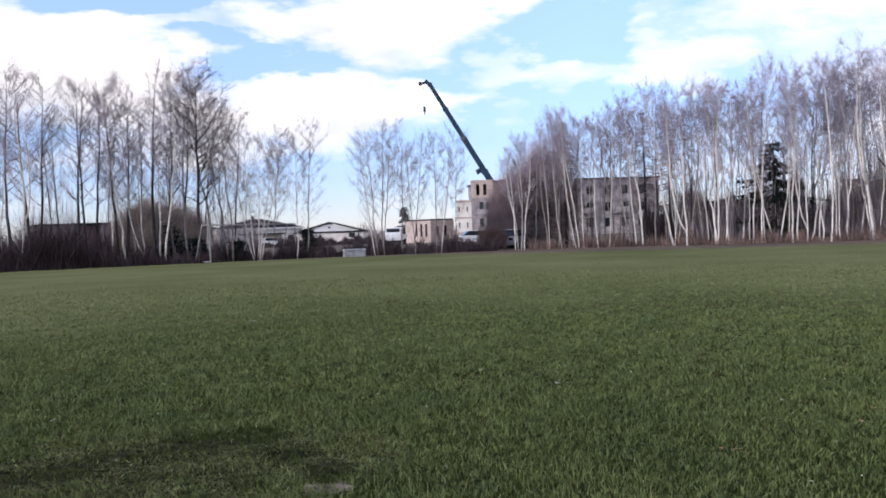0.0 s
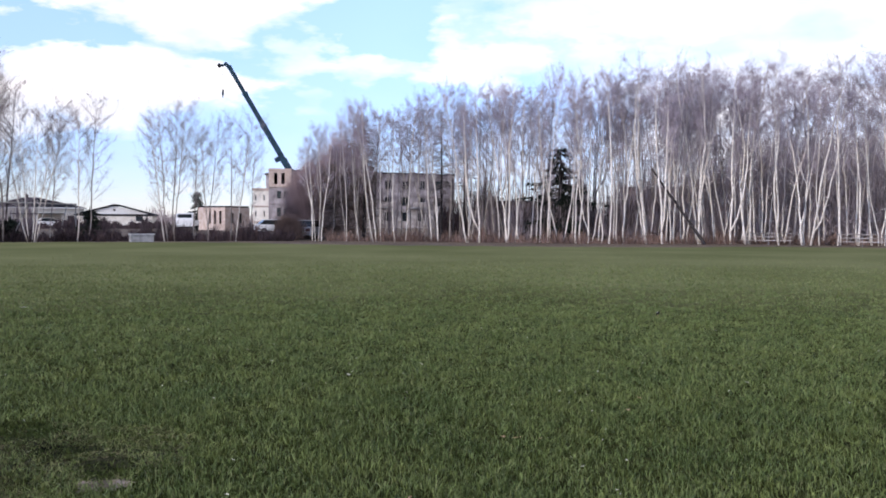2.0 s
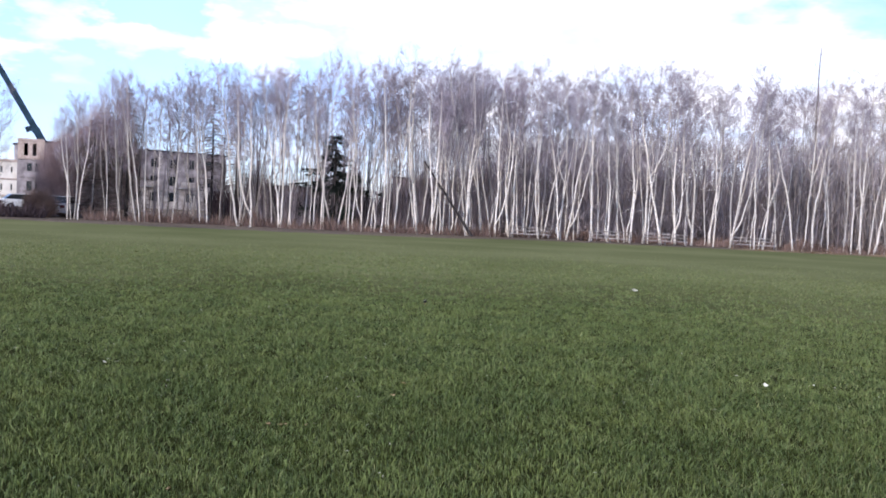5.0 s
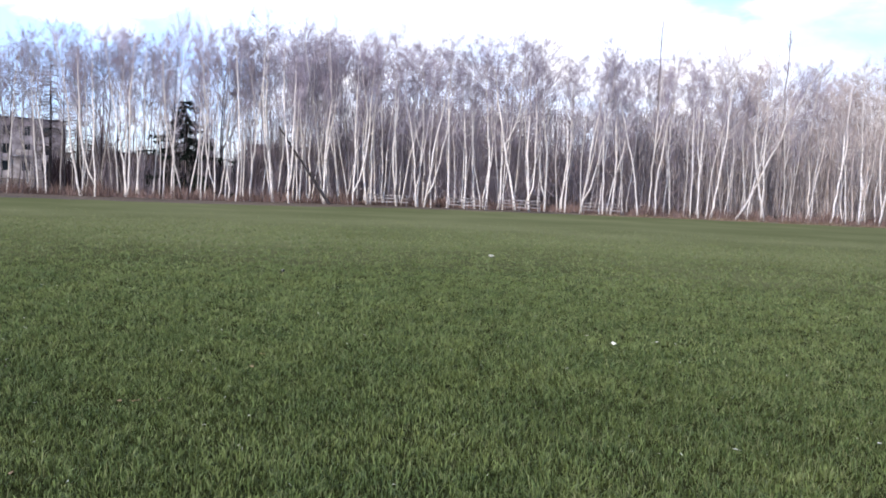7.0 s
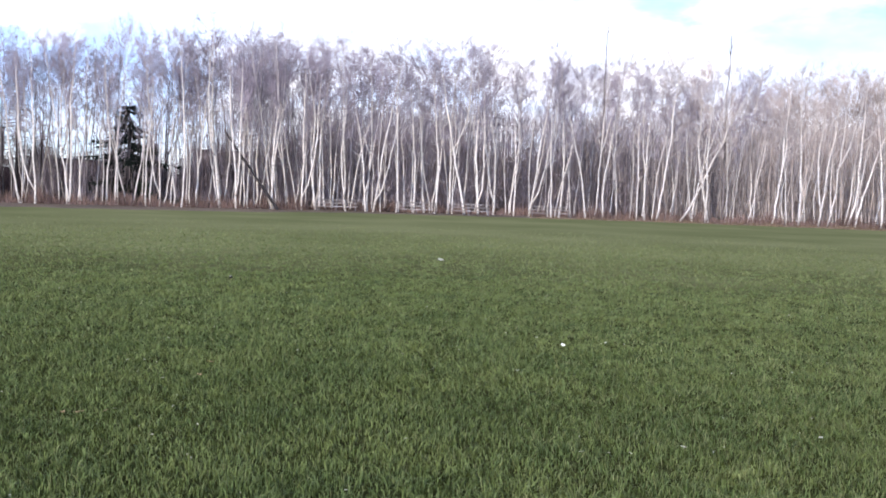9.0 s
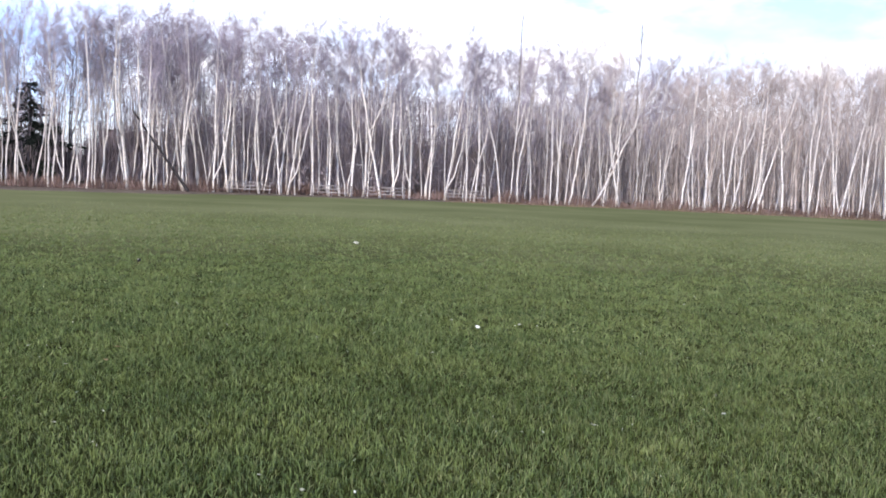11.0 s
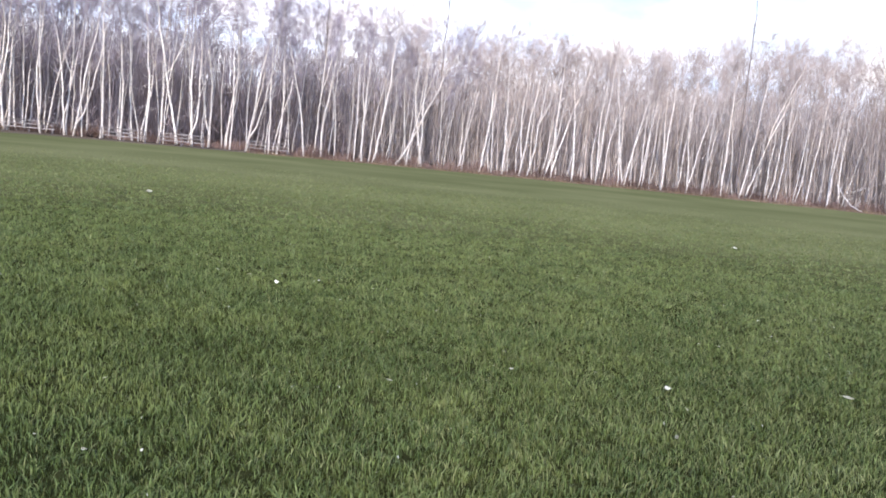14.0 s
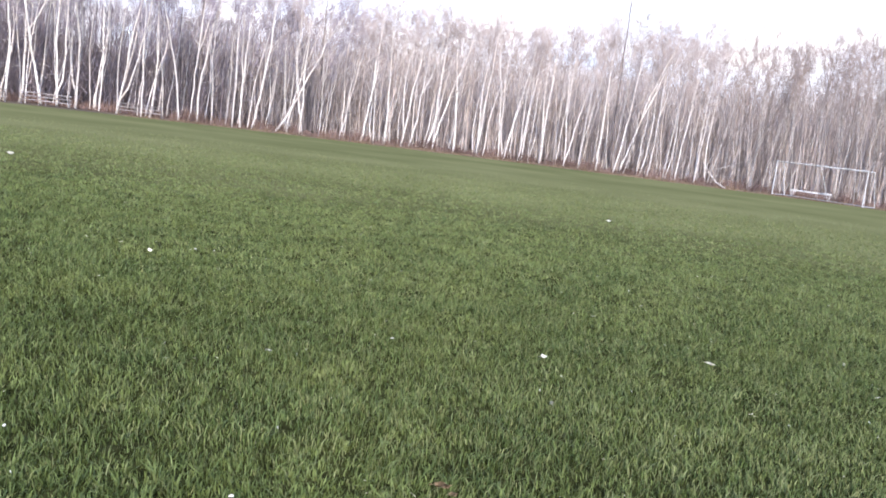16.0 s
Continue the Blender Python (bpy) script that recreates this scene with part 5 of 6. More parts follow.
def gable_house(az, r, width, eaves, peak, deep, turn, label, lean_to):
    """A bungalow whose gable faces the field."""
    root = thing("house", Matrix.Translation(polar(az, r, -0.1)) @ Matrix.Rotation(radians(turn - az), 4, "Z"), label, "house", "houses beyond the field")
    h = width / 2
    holes = [(1.2, 2.6, 0.9, 2.0), (width - 3.0, width - 1.6, 0.9, 2.0)]
    front = wall_slab(width, eaves, holes, 0.25, -0.1)
    front.transform(Matrix.Translation((-h, 0, 0)))
    part("wall", front, M["plaster"], root)
    for a in holes:
        window(root, a[0] - h, a[1] - h, a[2], a[3], M["white_paint"])
    for s in (-1, 1):
        part("wall", box(s * h - 0.12, s * h + 0.12, 0.25, deep, -0.1, eaves), M["plaster"], root)
    if lean_to:
        # hipped roof
        bm = bmesh.new()
        low = [bm.verts.new(v) for v in ((-h - 0.5, -0.5, eaves), (h + 0.5, -0.5, eaves), (h + 0.5, deep + 0.5, eaves), (-h - 0.5, deep + 0.5, eaves))]
        top = [bm.verts.new(v) for v in ((-1.2, deep / 2, peak), (1.2, deep / 2, peak))]
        for f in ((low[0], low[1], top[1], top[0]), (low[1], low[2], top[1]), (low[2], low[3], top[0], top[1]), (low[3], low[0], top[0]), low[::-1]):
            bm.faces.new(f)
        part("roof", bm, M["roof"], root, "dark shingled hip roof")
        part("fascia", box(-h - 0.5, h + 0.5, -0.56, -0.48, eaves - 0.22, eaves + 0.02), M["white_paint"], root)
        part("porch_roof", box(-h * 0.5, h * 0.55, -2.4, -0.1, 2.2, 2.38), M["roof"], root)
        for x in (-h * 0.48, 0.0, h * 0.52):
            part("porch_post", box(x - 0.07, x + 0.07, -2.3, -2.16, -0.1, 2.2), M["white_paint"], root)
        part("wall", box(-h, h, deep - 0.2, deep, -0.1, eaves), M["plaster"], root)
        part("annex_wall", box(-h - 5.2, -h - 0.14, 1.5, deep - 1, -0.1, 3.7), M["plaster"], root)
        part("annex_roof", box(-h - 5.6, -h + 0.2, 1.1, deep - 0.6, 3.7, 4.0), M["roof"], root)
        part("chimney", box(-0.9, -0.4, deep / 2 - 0.3, deep / 2 + 0.3, peak - 0.3, peak + 0.6), M["dark"], root)
        return
    part("gable", prism([(-h, eaves), (h, eaves), (0, peak - 0.15)], 0.02, 0.25), M["white_paint"], root)
    part("fascia", box(-h - 0.3, h + 0.3, -0.14, -0.02, eaves - 0.22, eaves + 0.12), M["roof"], root)
    for s in (-1, 1):
        slope = (peak - eaves) / h
        part("roof", prism([(s * (h + 0.55), eaves - 0.55 * slope), (0, peak), (0, peak + 0.2), (s * (h + 0.55), eaves - 0.55 * slope + 0.2)], -0.35, deep + 0.35), M["roof"], root)
    part("wall", box(-h, h, deep - 0.2, deep, -0.1, eaves), M["plaster"], root)
    part("vent", box(-0.2, 0.2, -0.05, 0.03, eaves + (peak - eaves) * 0.4, eaves + (peak - eaves) * 0.4 + 0.35), M["dark"], root)


def plain_block(name, az, r, width, deep, tall, turn, mat, label, windows=True):
    root = thing(name, Matrix.Translation(polar(az, r, -0.1)) @ Matrix.Rotation(radians(turn - az), 4, "Z"), label, "building")
    h = width / 2
    holes = [(x, x + 1.1, 1.3, 2.3) for x in np.arange(1.0, width - 1.5, 3.0).tolist()] if windows else []
    front = wall_slab(width, tall, holes, 0.25, -0.1)
    front.transform(Matrix.Translation((-h, 0, 0)))
    part("wall", front, mat, root)
    for a in holes:
        window(root, a[0] - h, a[1] - h, a[2], a[3], M["dark"])
    for s in (-1, 1):
        part("wall", box(s * h - 0.12, s * h + 0.12, 0.25, deep, -0.1, tall), mat, root)
    part("wall", box(-h, h, deep, deep + 0.2, -0.1, tall), mat, root)
    part("roof", box(-h - 0.3, h + 0.3, -0.3, deep + 0.4, tall, tall + 0.22), M["roof"], root)


apartment_block()
end_tower()
timber_building()
gable_house(-11.7, 182, 17.2, 3.5, 5.5, 14, 6, "cream bungalow with a wide dark hip roof and porch", True)
gable_house(-7.3, 180, 13.6, 2.2, 4.05, 12, -6, "white bungalow with a dark-edged low gable", False)
plain_block("barn", -22.6, 78, 5.6, 8, 3.1, 4, M["barn"], "low flat-roofed dark brown building behind the brush", False)
plain_block("brown_building", 26.4, 134, 9.0, 10, 6.4, 0, M["brown_wall"], "flat-roofed brown building behind the birches")
plain_block("low_building", 17.4, 148, 11.0, 9, 4.6, 0, M["barn"], "low flat-roofed dark brown building behind the birches")


def crane():
    """A truck crane behind the building, its telescopic boom raised."""
    r = 166.0
    foot, tip = polar(4.76, r, 3.0), polar(-0.48, r, 1.5 + r * math.tan(radians(9.45)))
    root = thing("mobile_crane", Matrix.Translation(polar(4.76, r, -0.1)), "dark blue mobile crane with its long boom raised", "crane")
    o = polar(4.76, r, -0.1)
    a, b = foot - o, tip - o
    d = b - a
    cuts = ((0.0, 0.36, 1.15), (0.36, 0.60, 1.0), (0.60, 0.82, 0.86), (0.82, 1.0, 0.72))
    for lo, hi, w in cuts:
        s = part("boom_section", bar(a + d * lo, a + d * hi, w, w), M["navy"], root, bevel=0.08)
        part("collar", bar(a + d * (hi - 0.012), a + d * (hi + 0.002), w + 0.14, w + 0.14), M["navy"], s)
    n = d.normalized()
    side = Vector((-1, 0, 0))
    head = part("boom_head", bar(b - n * 0.2, b + n * 0.7 + side * 0.4, 0.8, 0.6), M["navy"], root, bevel=0.06)
    part("jib_arm", bar(b + n * 0.4, b + side * 1.7 + Vector((0, 0, 0.1)), 0.3, 0.35), M["navy"], head)
    part("sheave", bar(b + side * 1.7 + Vector((0, -0.15, 0.1)), b + side * 1.7 + Vector((0, 0.15, 0.1)), 0.75, sides=14), M["black"], head)
    hook = Vector((b.x - 1.1, b.y, 1.5 + r * math.tan(radians(7.96)) + 0.1))
    part("cable", bar(hook, Vector((hook.x, hook.y, b.z + 0.1)), 0.05, sides=5), M["black"], root)
    block = part("hook_block", bar(hook - Vector((0, 0, 0.8)), hook + Vector((0, 0, 0.2)), 0.42, 0.3), M["navy"], root, bevel=0.08)
    part("hook", bar(hook - Vector((0, 0, 1.3)), hook - Vector((0, 0, 0.8)), 0.16, sides=8), M["black"], block)
    at = a + d * 0.36
    part("winch_box", bar(at + Vector((-1.5, 0, -0.2)), at + Vector((-0.4, 0, 0.3)), 0.7, 0.9), M["navy"], root)
    part("lift_cylinder", bar(a + Vector((-2.6, 0, -1.4)), a + d * 0.30, 0.4, sides=10), M["steel"], root)
    part("superstructure", box(-2.2, 2.4, -1.2, 1.2, 1.5, 3.2), M["navy"], root, bevel=0.1)
    part("cab", box(-2.3, -1.0, -2.2, -1.25, 1.5, 3.3), M["navy"], root, bevel=0.1)
    part("chassis", box(-5.5, 5.5, -1.25, 1.25, 0.7, 1.45), M["navy"], root, bevel=0.05)
    for x in (-4.4, -2.9, 2.4, 3.9):
        for y in (-1.3, 1.0):
            wheel = part("wheel", bar((x, y, 0.6), (x, y + 0.35, 0.6), 1.2, sides=16), M["black"], root)
            part("rim", bar((x, y - 0.03, 0.6), (x, y + 0.38, 0.6), 0.55, sides=12), M["steel"], wheel)


crane()


def wheels(root, xs, ys, rad):
    for x in xs:
        for y in ys:
            w = part("wheel", bar((x, y - 0.11, rad), (x, y + 0.11, rad), rad * 2, sides=16), M["black"], root)
            part("rim", bar((x, y - 0.125, rad), (x, y + 0.125, rad), rad * 1.1, sides=12), M["steel"], w)


def car(az, r, turn, paint, label):
    root = thing("car", Matrix.Translation(polar(az, r, -0.06)) @ Matrix.Rotation(radians(turn - az), 4, "Z"), label, "car", "parked vehicles")
    side = [(-2.1, 0.3), (2.1, 0.3), (2.15, 0.65), (1.95, 0.85), (1.05, 0.95), (-1.75, 0.98), (-2.1, 0.85)]
    part("body", prism(side, -0.85, 0.85), paint, root, bevel=0.05)
    part("cabin", prism([(1.0, 0.95), (0.35, 1.42), (-1.2, 1.44), (-1.75, 0.98)], -0.74, 0.74), M["glass"], root, bevel=0.03)
    part("roof", box(-1.2, 0.3, -0.7, 0.7, 1.43, 1.48), paint, root, bevel=0.015)
    for y in (-0.6, 0.6):
        part("headlight", box(2.08, 2.17, y - 0.18, y + 0.18, 0.6, 0.75), M["white_paint"], root)
        part("tail_light", box(-2.15, -2.06, y - 0.15, y + 0.15, 0.65, 0.85), M["car"], root)
    wheels(root, (-1.3, 1.35), (-0.78, 0.78), 0.32)


def truck(az, r, turn):
    root = thing("truck", Matrix.Translation(polar(az, r, -0.06)) @ Matrix.Rotation(radians(turn - az), 4, "Z"), "white truck with a dark windscreen on the site", "truck", "parked vehicles")
    part("cab", prism([(0.0, 0.6), (1.9, 0.6), (1.9, 1.35), (1.55, 2.15), (0.0, 2.2)], -0.95, 0.95), M["vehicle_white"], root, bevel=0.05)
    part("windscreen", bar((1.76, -0.8, 1.74), (1.76, 0.8, 1.74), 0.06, 0.6), M["glass"], root)
    for y in (-0.97, 0.97):
        part("side_window", box(0.4, 1.4, y - 0.02, y + 0.02, 1.35, 2.0), M["glass"], root)
    part("bed", box(-3.2, -0.1, -0.95, 0.95, 0.7, 1.3), M["vehicle_white"], root, bevel=0.03)
    part("chassis", box(-3.2, 1.7, -0.5, 0.5, 0.45, 0.68), M["black"], root)
    wheels(root, (-2.2, 1.1), (-0.85, 0.85), 0.42)


car(5.5, 70.5, 80, M["car"], "dark maroon car parked beside the birches")
car(4.55, 68.5, 70, M["silver"], "silver car parked before the mauve bush")
car(-10.9, 150, 8, M["vehicle_white"], "white car parked before the bungalow")
truck(-3.05, 108, -99)
car(2.35, 92, 12, M["vehicle_white"], "white car parked on the building site")


# ---------------------------------------------------------------- grass, bare patch and fallen leaves


SPOTS = ((-1.9, 5.80, 1.5, 0.92), (-0.73, 5.16, 0.16, 0.13))
# spots of shade coloured into the worn turf: centre and half widths
SHADE_SPOTS = ((-1.65, 6.50, 0.50, 0.44), (-2.22, 6.08, 0.34, 0.30), (-2.65, 5.66, 0.44, 0.28), (-0.74, 5.50, 0.20, 0.24), (-1.1, 5.95, 0.30, 0.16))


def shade_spot(x, y):
    """How strong the painted shade is on the worn turf, 0 to 1."""
    wob = 0.18 * np.sin(9 * x + 4 * y) + 0.14 * np.sin(17 * y - 8 * x)
    return np.max([np.clip(2.4 * (1.1 + wob - np.hypot((x - cx) / rx, (y - cy) / ry)), 0, 1) for cx, cy, rx, ry in SHADE_SPOTS], axis=0)


def bare_amount(x, y):
    """How worn the turf is: most in the small bare spot, half in the thin turf round it, 0 in the good lawn."""
    wob = 0.5 * np.sin(4.1 * x + 1.0) * np.cos(9.3 * y) + 0.35 * np.sin(11.3 * x + 9.1 * y) + 0.35 * np.sin(2.3 * x - 13.7 * y)
    (ax, ay, aw, ah), (bx, by, bw, bh) = SPOTS
    inside = np.clip(2.2 * (1.08 - np.hypot((x - ax) / aw, (y - ay) / ah)), 0, 1)
    thin = np.clip(0.62 + 0.6 * wob, 0.25, 0.98) * inside
    return np.maximum(thin, np.clip(1.6 * (1.1 - np.hypot((x - bx) / bw, (y - by) / bh) + 0.4 * wob), 0, 0.84))


def bare_patch(cx, cy, rx, ry, mat, label, rough):
    """Uneven worn ground with a ragged outline."""
    bm = bmesh.new()
    nx, ny = 56, 36
    grid = {}
    for i in range(nx + 1):
        for j in range(ny + 1):
            u, v = 2 * i / nx - 1, 2 * j / ny - 1
            x, y = cx + rx * u * 1.15, cy + ry * v * 1.15
            edge = math.hypot(u, v) * 1.15 + 0.42 * noise.noise(Vector((x, y * 1.3, 1)) * (2.4 / rx)) + 0.26 * noise.noise(Vector((x, y, 5)) * (7.0 / rx))
            if edge < 1.0:
                z = 0.004 + rough * min(1, (1 - edge) * 4) * (0.5 + 0.8 * noise.noise(Vector((x * 5, y * 8, 2))) + 0.5 * noise.noise(Vector((x * 17, y * 23, 3))))
                grid[i, j] = bm.verts.new((x, y, max(z, 0.002)))
    for i in range(nx):
        for j in range(ny):
            q = [grid.get(k) for k in ((i, j), (i + 1, j), (i + 1, j + 1), (i, j + 1))]
            if all(q):
                bm.faces.new(q)
    for v in [v for v in bm.verts if not v.link_faces]:
        bm.verts.remove(v)
    tagged(part("bare_patch", bm, mat, None), label, "mud patch", kind="structure")


bare_patch(*SPOTS[0], M["mud"], "worn thin turf with dark muddy hollows", 0.007)
bare_patch(*SPOTS[1], M["soil"], "small bare spot of pale pinkish soil", 0.016)


WAVES = [(rng.uniform(0, 2 * np.pi), 2 * np.pi / w, rng.uniform(0, 2 * np.pi)) for w in np.geomspace(0.05, 1.4, 26)]


def tufts(x, y):
    """How lush the turf is, in tufts and hollows from a hand's width to a stride."""
    return sum(np.sin(k * (x * math.cos(a) + y * math.sin(a)) + p) for a, k, p in WAVES) / math.sqrt(len(WAVES) / 2)


def grass(name, r0, r1, density, tall, wide, clump, rich, label, reach, share, mat="", lo=-33.0, hi=101.0):
    """Blades of mown grass between two distances, in small clumps."""
    n = int(density * 0.5 * (r1 * r1 - r0 * r0) * radians(hi - lo))
    per = 9
    c = n // per
    cr = np.sqrt(rng.uniform(r0 * r0, r1 * r1, c))
    ca = np.radians(rng.uniform(lo, hi, c))
    x = (np.repeat(cr * np.sin(ca), per) + rng.normal(0, clump, c * per))
    y = (np.repeat(cr * np.cos(ca), per) + rng.normal(0, clump, c * per))
    lush = tufts(x, y)
    vigour = np.repeat(rng.uniform(0.65, 1.3, c), per) * np.clip(1 + 0.16 * lush, 0.6, 1.5)
    comb = np.repeat(rng.uniform(0, 2 * np.pi, c), per) + rng.normal(0, 0.9, c * per)
    bare = bare_amount(x, y)
    keep = rng.uniform(0, 1, len(x)) > np.maximum(bare * np.where(shade_spot(x, y) > 0.4, 0.12, 0.66), 1 - np.interp(np.hypot(x, y), reach, share) * np.clip(0.92 + 0.16 * lush, 0.5, 1))
    x, y, vigour, comb, bare = x[keep], y[keep], vigour[keep], comb[keep], bare[keep]
    n = len(x)
    h = tall * vigour * rng.uniform(0.6, 1.25, n) * (1 - 0.35 * bare)
    w = wide * rng.uniform(0.7, 1.3, n)
    lean = np.abs(rng.normal(0.7, 0.5, n)) * h
    dx, dy = np.cos(comb), np.sin(comb)
    face = rng.uniform(0, 2 * np.pi, n)
    fx, fy = np.cos(face) * w / 2, np.sin(face) * w / 2
    z0 = np.full(n, -0.004)
    tip = np.stack([x + dx * lean, y + dy * lean, h], -1)
    b0, b1 = np.stack([x - fx, y - fy, z0], -1), np.stack([x + fx, y + fy, z0], -1)
    away = np.hypot(x, y)
    # more pale straw with distance and eastward, carrying how light falls there
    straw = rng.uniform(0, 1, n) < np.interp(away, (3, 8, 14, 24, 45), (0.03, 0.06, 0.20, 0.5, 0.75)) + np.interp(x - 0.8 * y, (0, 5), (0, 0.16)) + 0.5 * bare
    # painted shade: these spots get almost only the dark low blades
    in_shade = rng.uniform(0, 1, n) < 0.97 * shade_spot(x, y)
    straw &= ~in_shade
    # dark low blades stand in for shaded gaps, thickest nearby
    under = in_shade | ~straw & (rng.uniform(0, 1, n) < np.interp(away, (3, 6, 9, 13), (0.72, 0.6, 0.32, 0.0)))
    v_low = np.where(in_shade, 0.66, np.where(under, 0.62, 1.0))
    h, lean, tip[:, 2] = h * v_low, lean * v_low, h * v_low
    tip[:, 0], tip[:, 1] = x + dx * lean, y + dy * lean
    g, dry, low = Geo(), Geo(), Geo()
    if rich:
        mx, my, mz = x + dx * lean * 0.30, y + dy * lean * 0.30, h * 0.68
        m0, m1 = np.stack([mx - fx * 0.85, my - fy * 0.85, mz], -1), np.stack([mx + fx * 0.85, my + fy * 0.85, mz], -1)
        v = np.stack([b0, b1, m1, m0, tip], 1)
        f = np.array([[0, 1, 2], [0, 2, 3], [3, 2, 4]])
    else:
        v = np.stack([b0, b1, tip], 1)
        f = np.array([[0, 1, 2]])
    if mat:
        g.add(v.reshape(-1, 3), (np.arange(n)[:, None, None] * 3 + f[None]).reshape(-1, 3))
        tagged(new(name, g.mesh(name, M[mat])), label, "grass", kind="stuff")
        return
    for geo, pick, mat, nm, lb in ((g, ~straw & ~under, M["blade"], name, label), (low, under, M["shaded_blade"], "low_" + name, "short grass between the longer blades, dark green as their shade"), (dry, straw, M["straw"], "dry_" + name, "drier olive-tan grass blades mixed into the lawn")):
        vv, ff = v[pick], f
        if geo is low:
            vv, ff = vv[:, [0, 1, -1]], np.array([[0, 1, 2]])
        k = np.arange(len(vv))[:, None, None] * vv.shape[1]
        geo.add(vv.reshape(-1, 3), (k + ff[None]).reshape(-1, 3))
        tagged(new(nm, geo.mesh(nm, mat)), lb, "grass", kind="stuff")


FIELD = "short mown green grass blades of the field"
grass("grass_near", 3.2, 6.0, 9400, 0.042, 0.0056, 0.030, True, FIELD, (3.2, 4.8, 6.0), (1, 0.9, 0))
grass("grass_close", 4.8, 9.0, 5600, 0.043, 0.0088, 0.030, False, FIELD, (4.8, 6.0, 7, 9), (0, 1, 0.85, 0))
grass("grass_middle", 6.0, 16.0, 2900, 0.042, 0.0112, 0.035, False, FIELD, (6, 9, 11, 16), (0, 1, 0.8, 0))
grass("grass_beyond", 10.5, 32.0, 760, 0.036, 0.0175, 0.04, False, "short mown green grass of the middle field", (10.5, 15, 18, 32), (0, 0.9, 0.6, 0))
grass("grass_far", 15.0, 40.0, 66, 0.028, 0.036, 0.5, False, "short olive grass of the far field, coloured pale as if lit", (15, 24, 40), (0, 1, 0), "lit_far_blade")
grass("grass_underfoot", 0.0, 3.6, 2000, 0.046, 0.014, 0.016, False, FIELD, (0, 3.1, 3.6), (1, 1, 0.6), "blade", -180, 180)
grass("grass_behind", 3.2, 12.0, 700, 0.046, 0.020, 0.03, False, FIELD, (3.2, 5, 8, 12), (1, 0.7, 0.3, 0.1), "blade", 99, 329)


def thatch(name, count, mat, label, long, wide, lift):
    """Matted short blades lying over the worn turf."""
    (cx, cy, rx, ry), g = SPOTS[0], Geo()
    u, a = np.sqrt(rng.uniform(0, 1, count)), rng.uniform(0, 2 * np.pi, count)
    x, y = cx + rx * 1.12 * u * np.cos(a), cy + ry * 1.2 * u * np.sin(a)
    pick = rng.uniform(0, 1, count) < np.clip(0.55 + 0.35 * tufts(x * 1.4, y * 1.4), 0.06, 1) * (1 - 0.96 * shade_spot(x, y))
    x, y = x[pick], y[pick]
    n = len(x)
    turn, size = rng.uniform(0, 2 * np.pi, n), long * rng.uniform(0.5, 1.3, n)
    base = np.stack([x, y, rng.uniform(0.004, 0.022, n)], -1)
    tip = base + np.stack([np.cos(turn) * size, np.sin(turn) * size, lift * rng.uniform(0.1, 1.2, n)], -1)
    g.wisps(base, tip, wide * rng.uniform(0.6, 1.3, n), rng)
    tagged(new(name, g.mesh(name, mat)), label, "grass", kind="stuff")


thatch("dead_thatch", 12000, M["thatch"], "matted dead olive-brown grass on the worn turf", 0.05, 0.0032, 0.016)
thatch("worn_grass", 6000, M["straw"], "thin olive grass on the worn turf", 0.045, 0.0034, 0.03)
thatch("worn_grass", 9000, M["shaded_blade"], "short dark green grass on the worn turf", 0.045, 0.0036, 0.03)


def leaf(name, mat, label, seed):
    """A curled fallen leaf with its stalk."""
    root = thing(name, Matrix.Identity(4), label, "leaf", "fallen leaves")
    bm = bmesh.new()
    rows = []
    for i in range(7):
        u = i / 6
        half = 0.5 * math.sin(math.pi * min(1, u * 0.93 + 0.07)) ** 0.7 * (1 - 0.25 * u)
        rows.append([bm.verts.new((u - 0.5 + 0.10 * noise.noise(Vector((u * 3, s, seed))), half * s * (1 + 0.5 * noise.noise(Vector((u * 4, s * 2, seed + 3)))), 0.22 * (u - 0.5) ** 2 + 0.14 * (s * half) ** 2 * 4 + 0.02 + 0.16 * noise.noise(Vector((u * 3.1, s * 1.7, seed + 7))))) for s in (-1, -0.5, 0, 0.5, 1)])
    for a, b in zip(rows, rows[1:]):
        for k in range(4):
            bm.faces.new((a[k], b[k], b[k + 1], a[k + 1]))
    bmesh.ops.solidify(bm, geom=bm.faces[:], thickness=0.02)
    part("blade", bm, mat, root)
    part("stalk", bar((-0.85, 0.03, 0.06), (-0.5, 0, 0.08), 0.035, 0.03, sides=5), mat, root)
    return root


def scatter(model, rows, lift):
    """Leaves at their places. A row: x, y, length and, for a leaf caught between the blades, its tip in degrees, its turn across the view and its slimness."""
    first = True
    rs = np.random.default_rng(5)
    for x, y, size, *stood in rows:
        k = 1 - lift / 1.49
        turn, tip, slim = rs.uniform(0, 6.28), float(rs.normal(0, 28)), rs.uniform(0.5, 0.9)
        if stood:
            turn, tip, slim = radians(stood[1]) - math.atan2(x, y), stood[0], stood[2]
        m = Matrix.Translation((x * k, y * k, lift)) @ Matrix.Rotation(turn, 4, "Z") @ Matrix.Rotation(radians(tip), 4, "X") @ Matrix.Diagonal((size * 0.8, size * 0.8 * slim, size * 0.8, 1))
        if first:
            model.matrix_basis, first = m, False
        else:
            copy_thing(model, m @ Matrix.Diagonal((1 / model.scale.x, 1 / model.scale.y, 1 / model.scale.z, 1)))


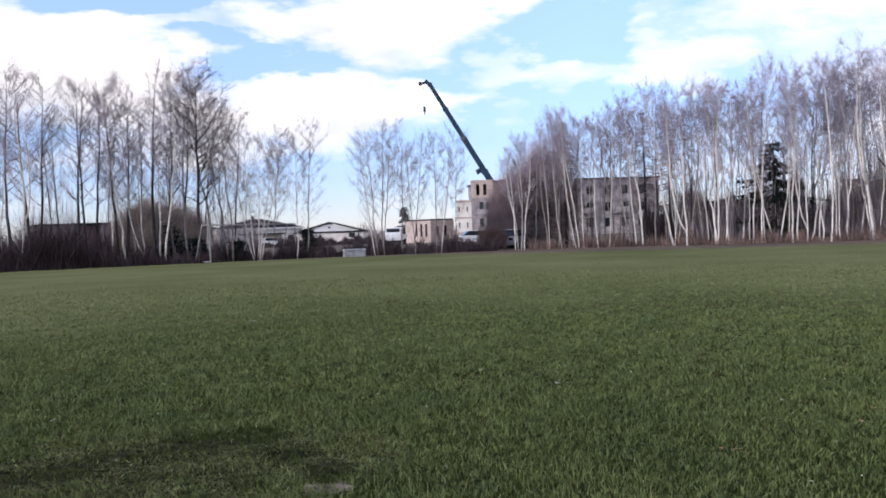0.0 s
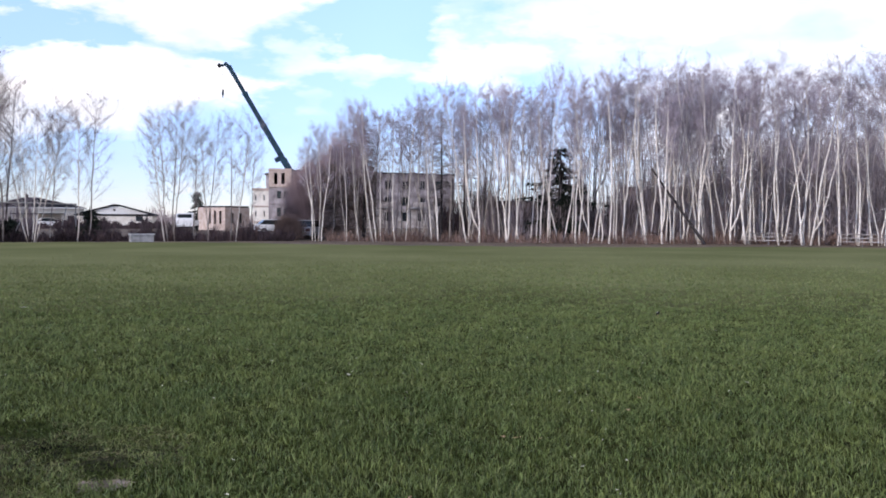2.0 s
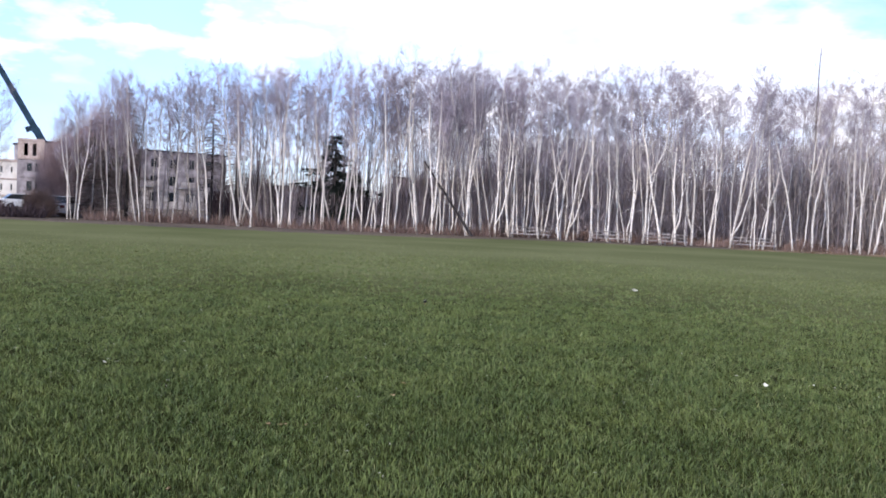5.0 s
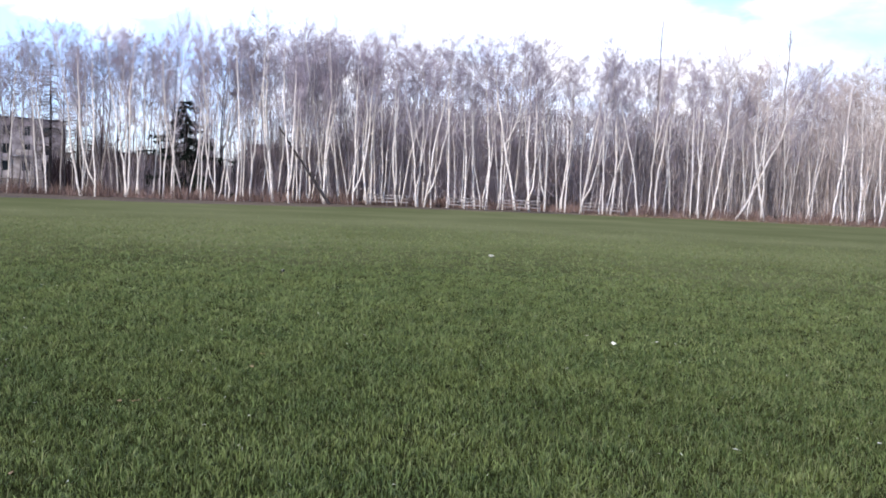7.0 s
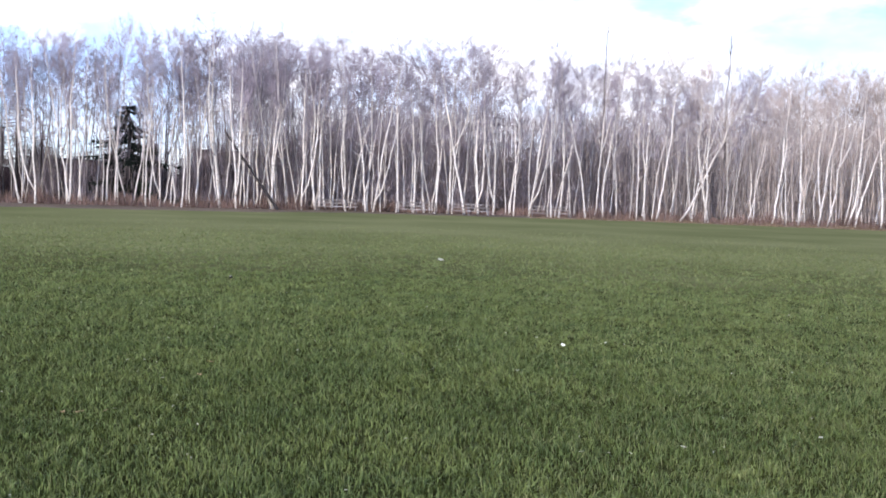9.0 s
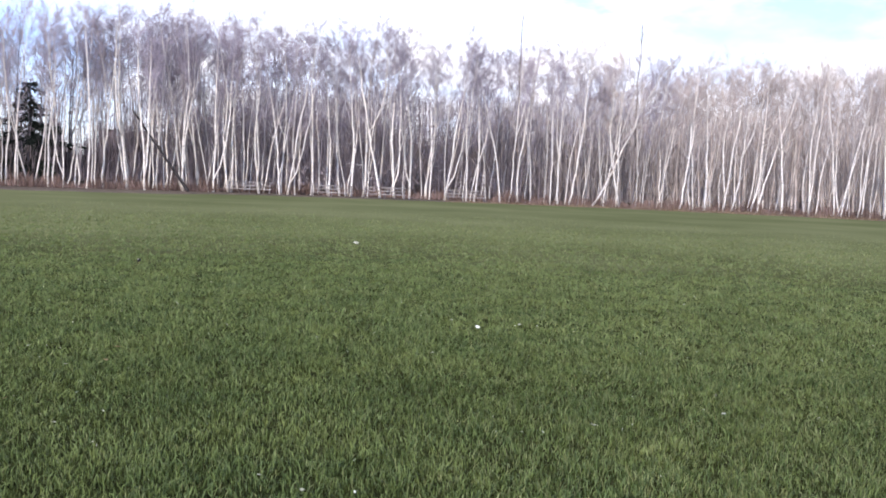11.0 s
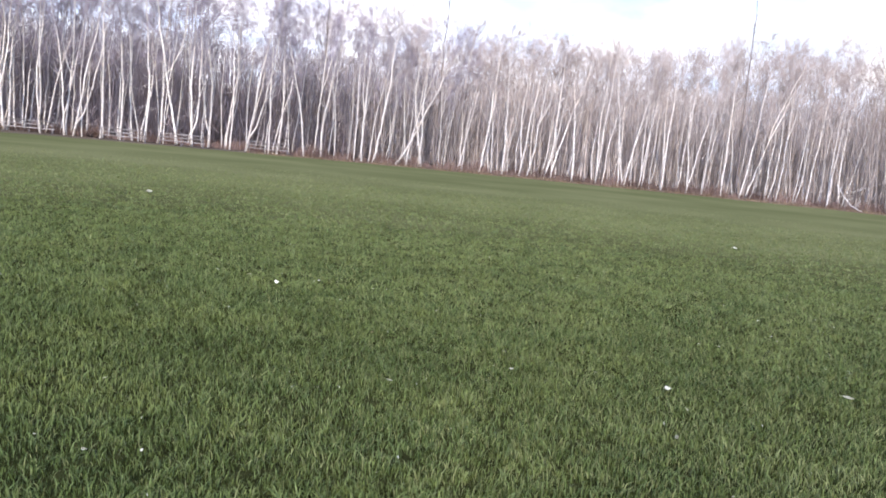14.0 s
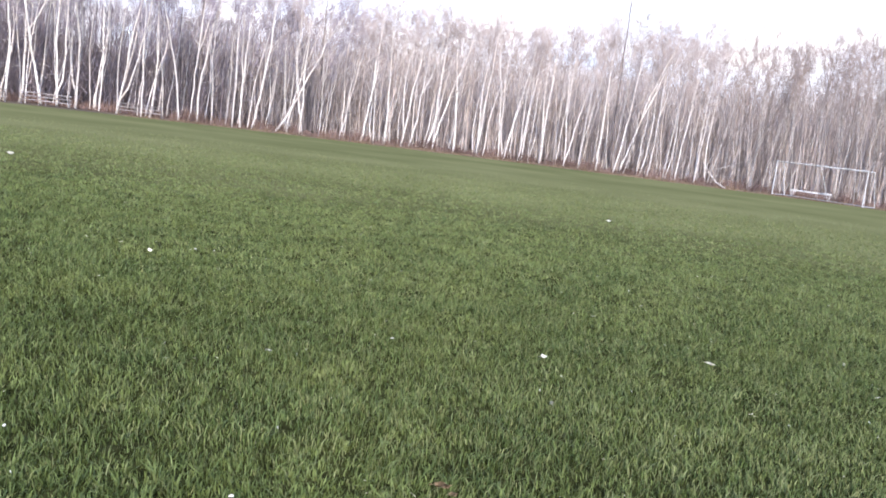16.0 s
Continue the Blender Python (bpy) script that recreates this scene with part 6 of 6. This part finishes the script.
scatter(leaf("pale_leaf", M["pale_leaf"], "pale upturned fallen leaf lying on the grass", 1.3), (
    (12.57, 14.79, 0.15, 38, 10, 0.7), (6.65, 5.86, 0.055, 50, 20, 0.9), (7.14, 5.72, 0.05, 45, 60, 0.5), (5.5, 2.61, 0.05), (19.3, 4.32, 0.12, 40, 0, 0.6),
    (5.96, 1.63, 0.055, 40, 30, 0.8), (4.9, 1.25, 0.06, 60, 75, 0.5), (4.55, 3.0, 0.045), (2.65, 3.03, 0.032), (6.86, 0.58, 0.10, 30, -18, 0.26), (7.95, -0.36, 0.075, 70, 80, 0.4),
    (2.7, 1.87, 0.03), (1.04, 8.4, 0.08), (-3.39, 7.5, 0.07), (7.84, 1.76, 0.05), (-3.47, 15.8, 0.12), (7.05, 5.7, 0.03), (2.48, 3.21, 0.03)), 0.05)
scatter(leaf("tan_leaf", M["tan_leaf"], "curled tan fallen leaf lying on the grass", 4.7), (
    (3.35, 1.26, 0.085, 18, 8, 0.7), (3.30, 1.19, 0.05, 25, 40, 0.8), (1.87, 5.73, 0.06, -16, 20, 0.6), (2.02, 5.68, 0.055, -12, 70, 0.6), (1.78, 5.78, 0.05, -18, 130, 0.6), (3.3, 6.82, 0.06), (5.6, 3.9, 0.04), (3.0, 6.4, 0.06), (0.9, 4.6, 0.05)), 0.032)


def seed_head(x, y):
    """A withered dark flower head on its short stalk, a pale petal still on it."""
    root = thing("seed_head", Matrix.Translation((x, y, 0)), "withered dark seed head with a pale petal in the grass", "plant")
    part("stalk", bar((0, 0, 0), (0.006, 0, 0.06), 0.009, 0.007, sides=6), M["tan_leaf"], root)
    bm = bmesh.new()
    bmesh.ops.create_icosphere(bm, subdivisions=2, radius=0.030, matrix=Matrix.Translation((0.006, 0, 0.078)) @ Matrix.Diagonal((1, 1, 0.85, 1)))
    for v in bm.verts:
        v.co += (v.co - Vector((0.006, 0, 0.078))) * 0.3 * noise.noise(v.co * 70)
    part("head", bm, M["black"], root)
    part("petal", bar((-0.026, -0.018, 0.086), (-0.008, -0.022, 0.096), 0.014, 0.004), M["pale_leaf"], root)


seed_head(6.3, 12.42)


def clippings():
    """Pale dry clippings strewn over the turf, too many to count."""
    g = Geo()
    n = 420
    d, a = np.sqrt(rng.uniform(3.2 ** 2, 13.0 ** 2, n)), np.radians(rng.uniform(-33, 101, n))
    base = np.stack([d * np.sin(a), d * np.cos(a), rng.uniform(0.03, 0.045, n)], -1)
    turn = rng.uniform(0, 2 * np.pi, n)
    aim = np.stack([np.cos(turn), np.sin(turn), rng.normal(0, 0.25, n)], -1)
    g.wisps(base, base + aim * rng.uniform(0.015, 0.04, (n, 1)), rng.uniform(0.002, 0.0045, n), rng)
    tagged(new("clippings", g.mesh("clippings", M["clipping"])), "small pale dry clippings strewn over the grass", "grass", kind="stuff")


clippings()
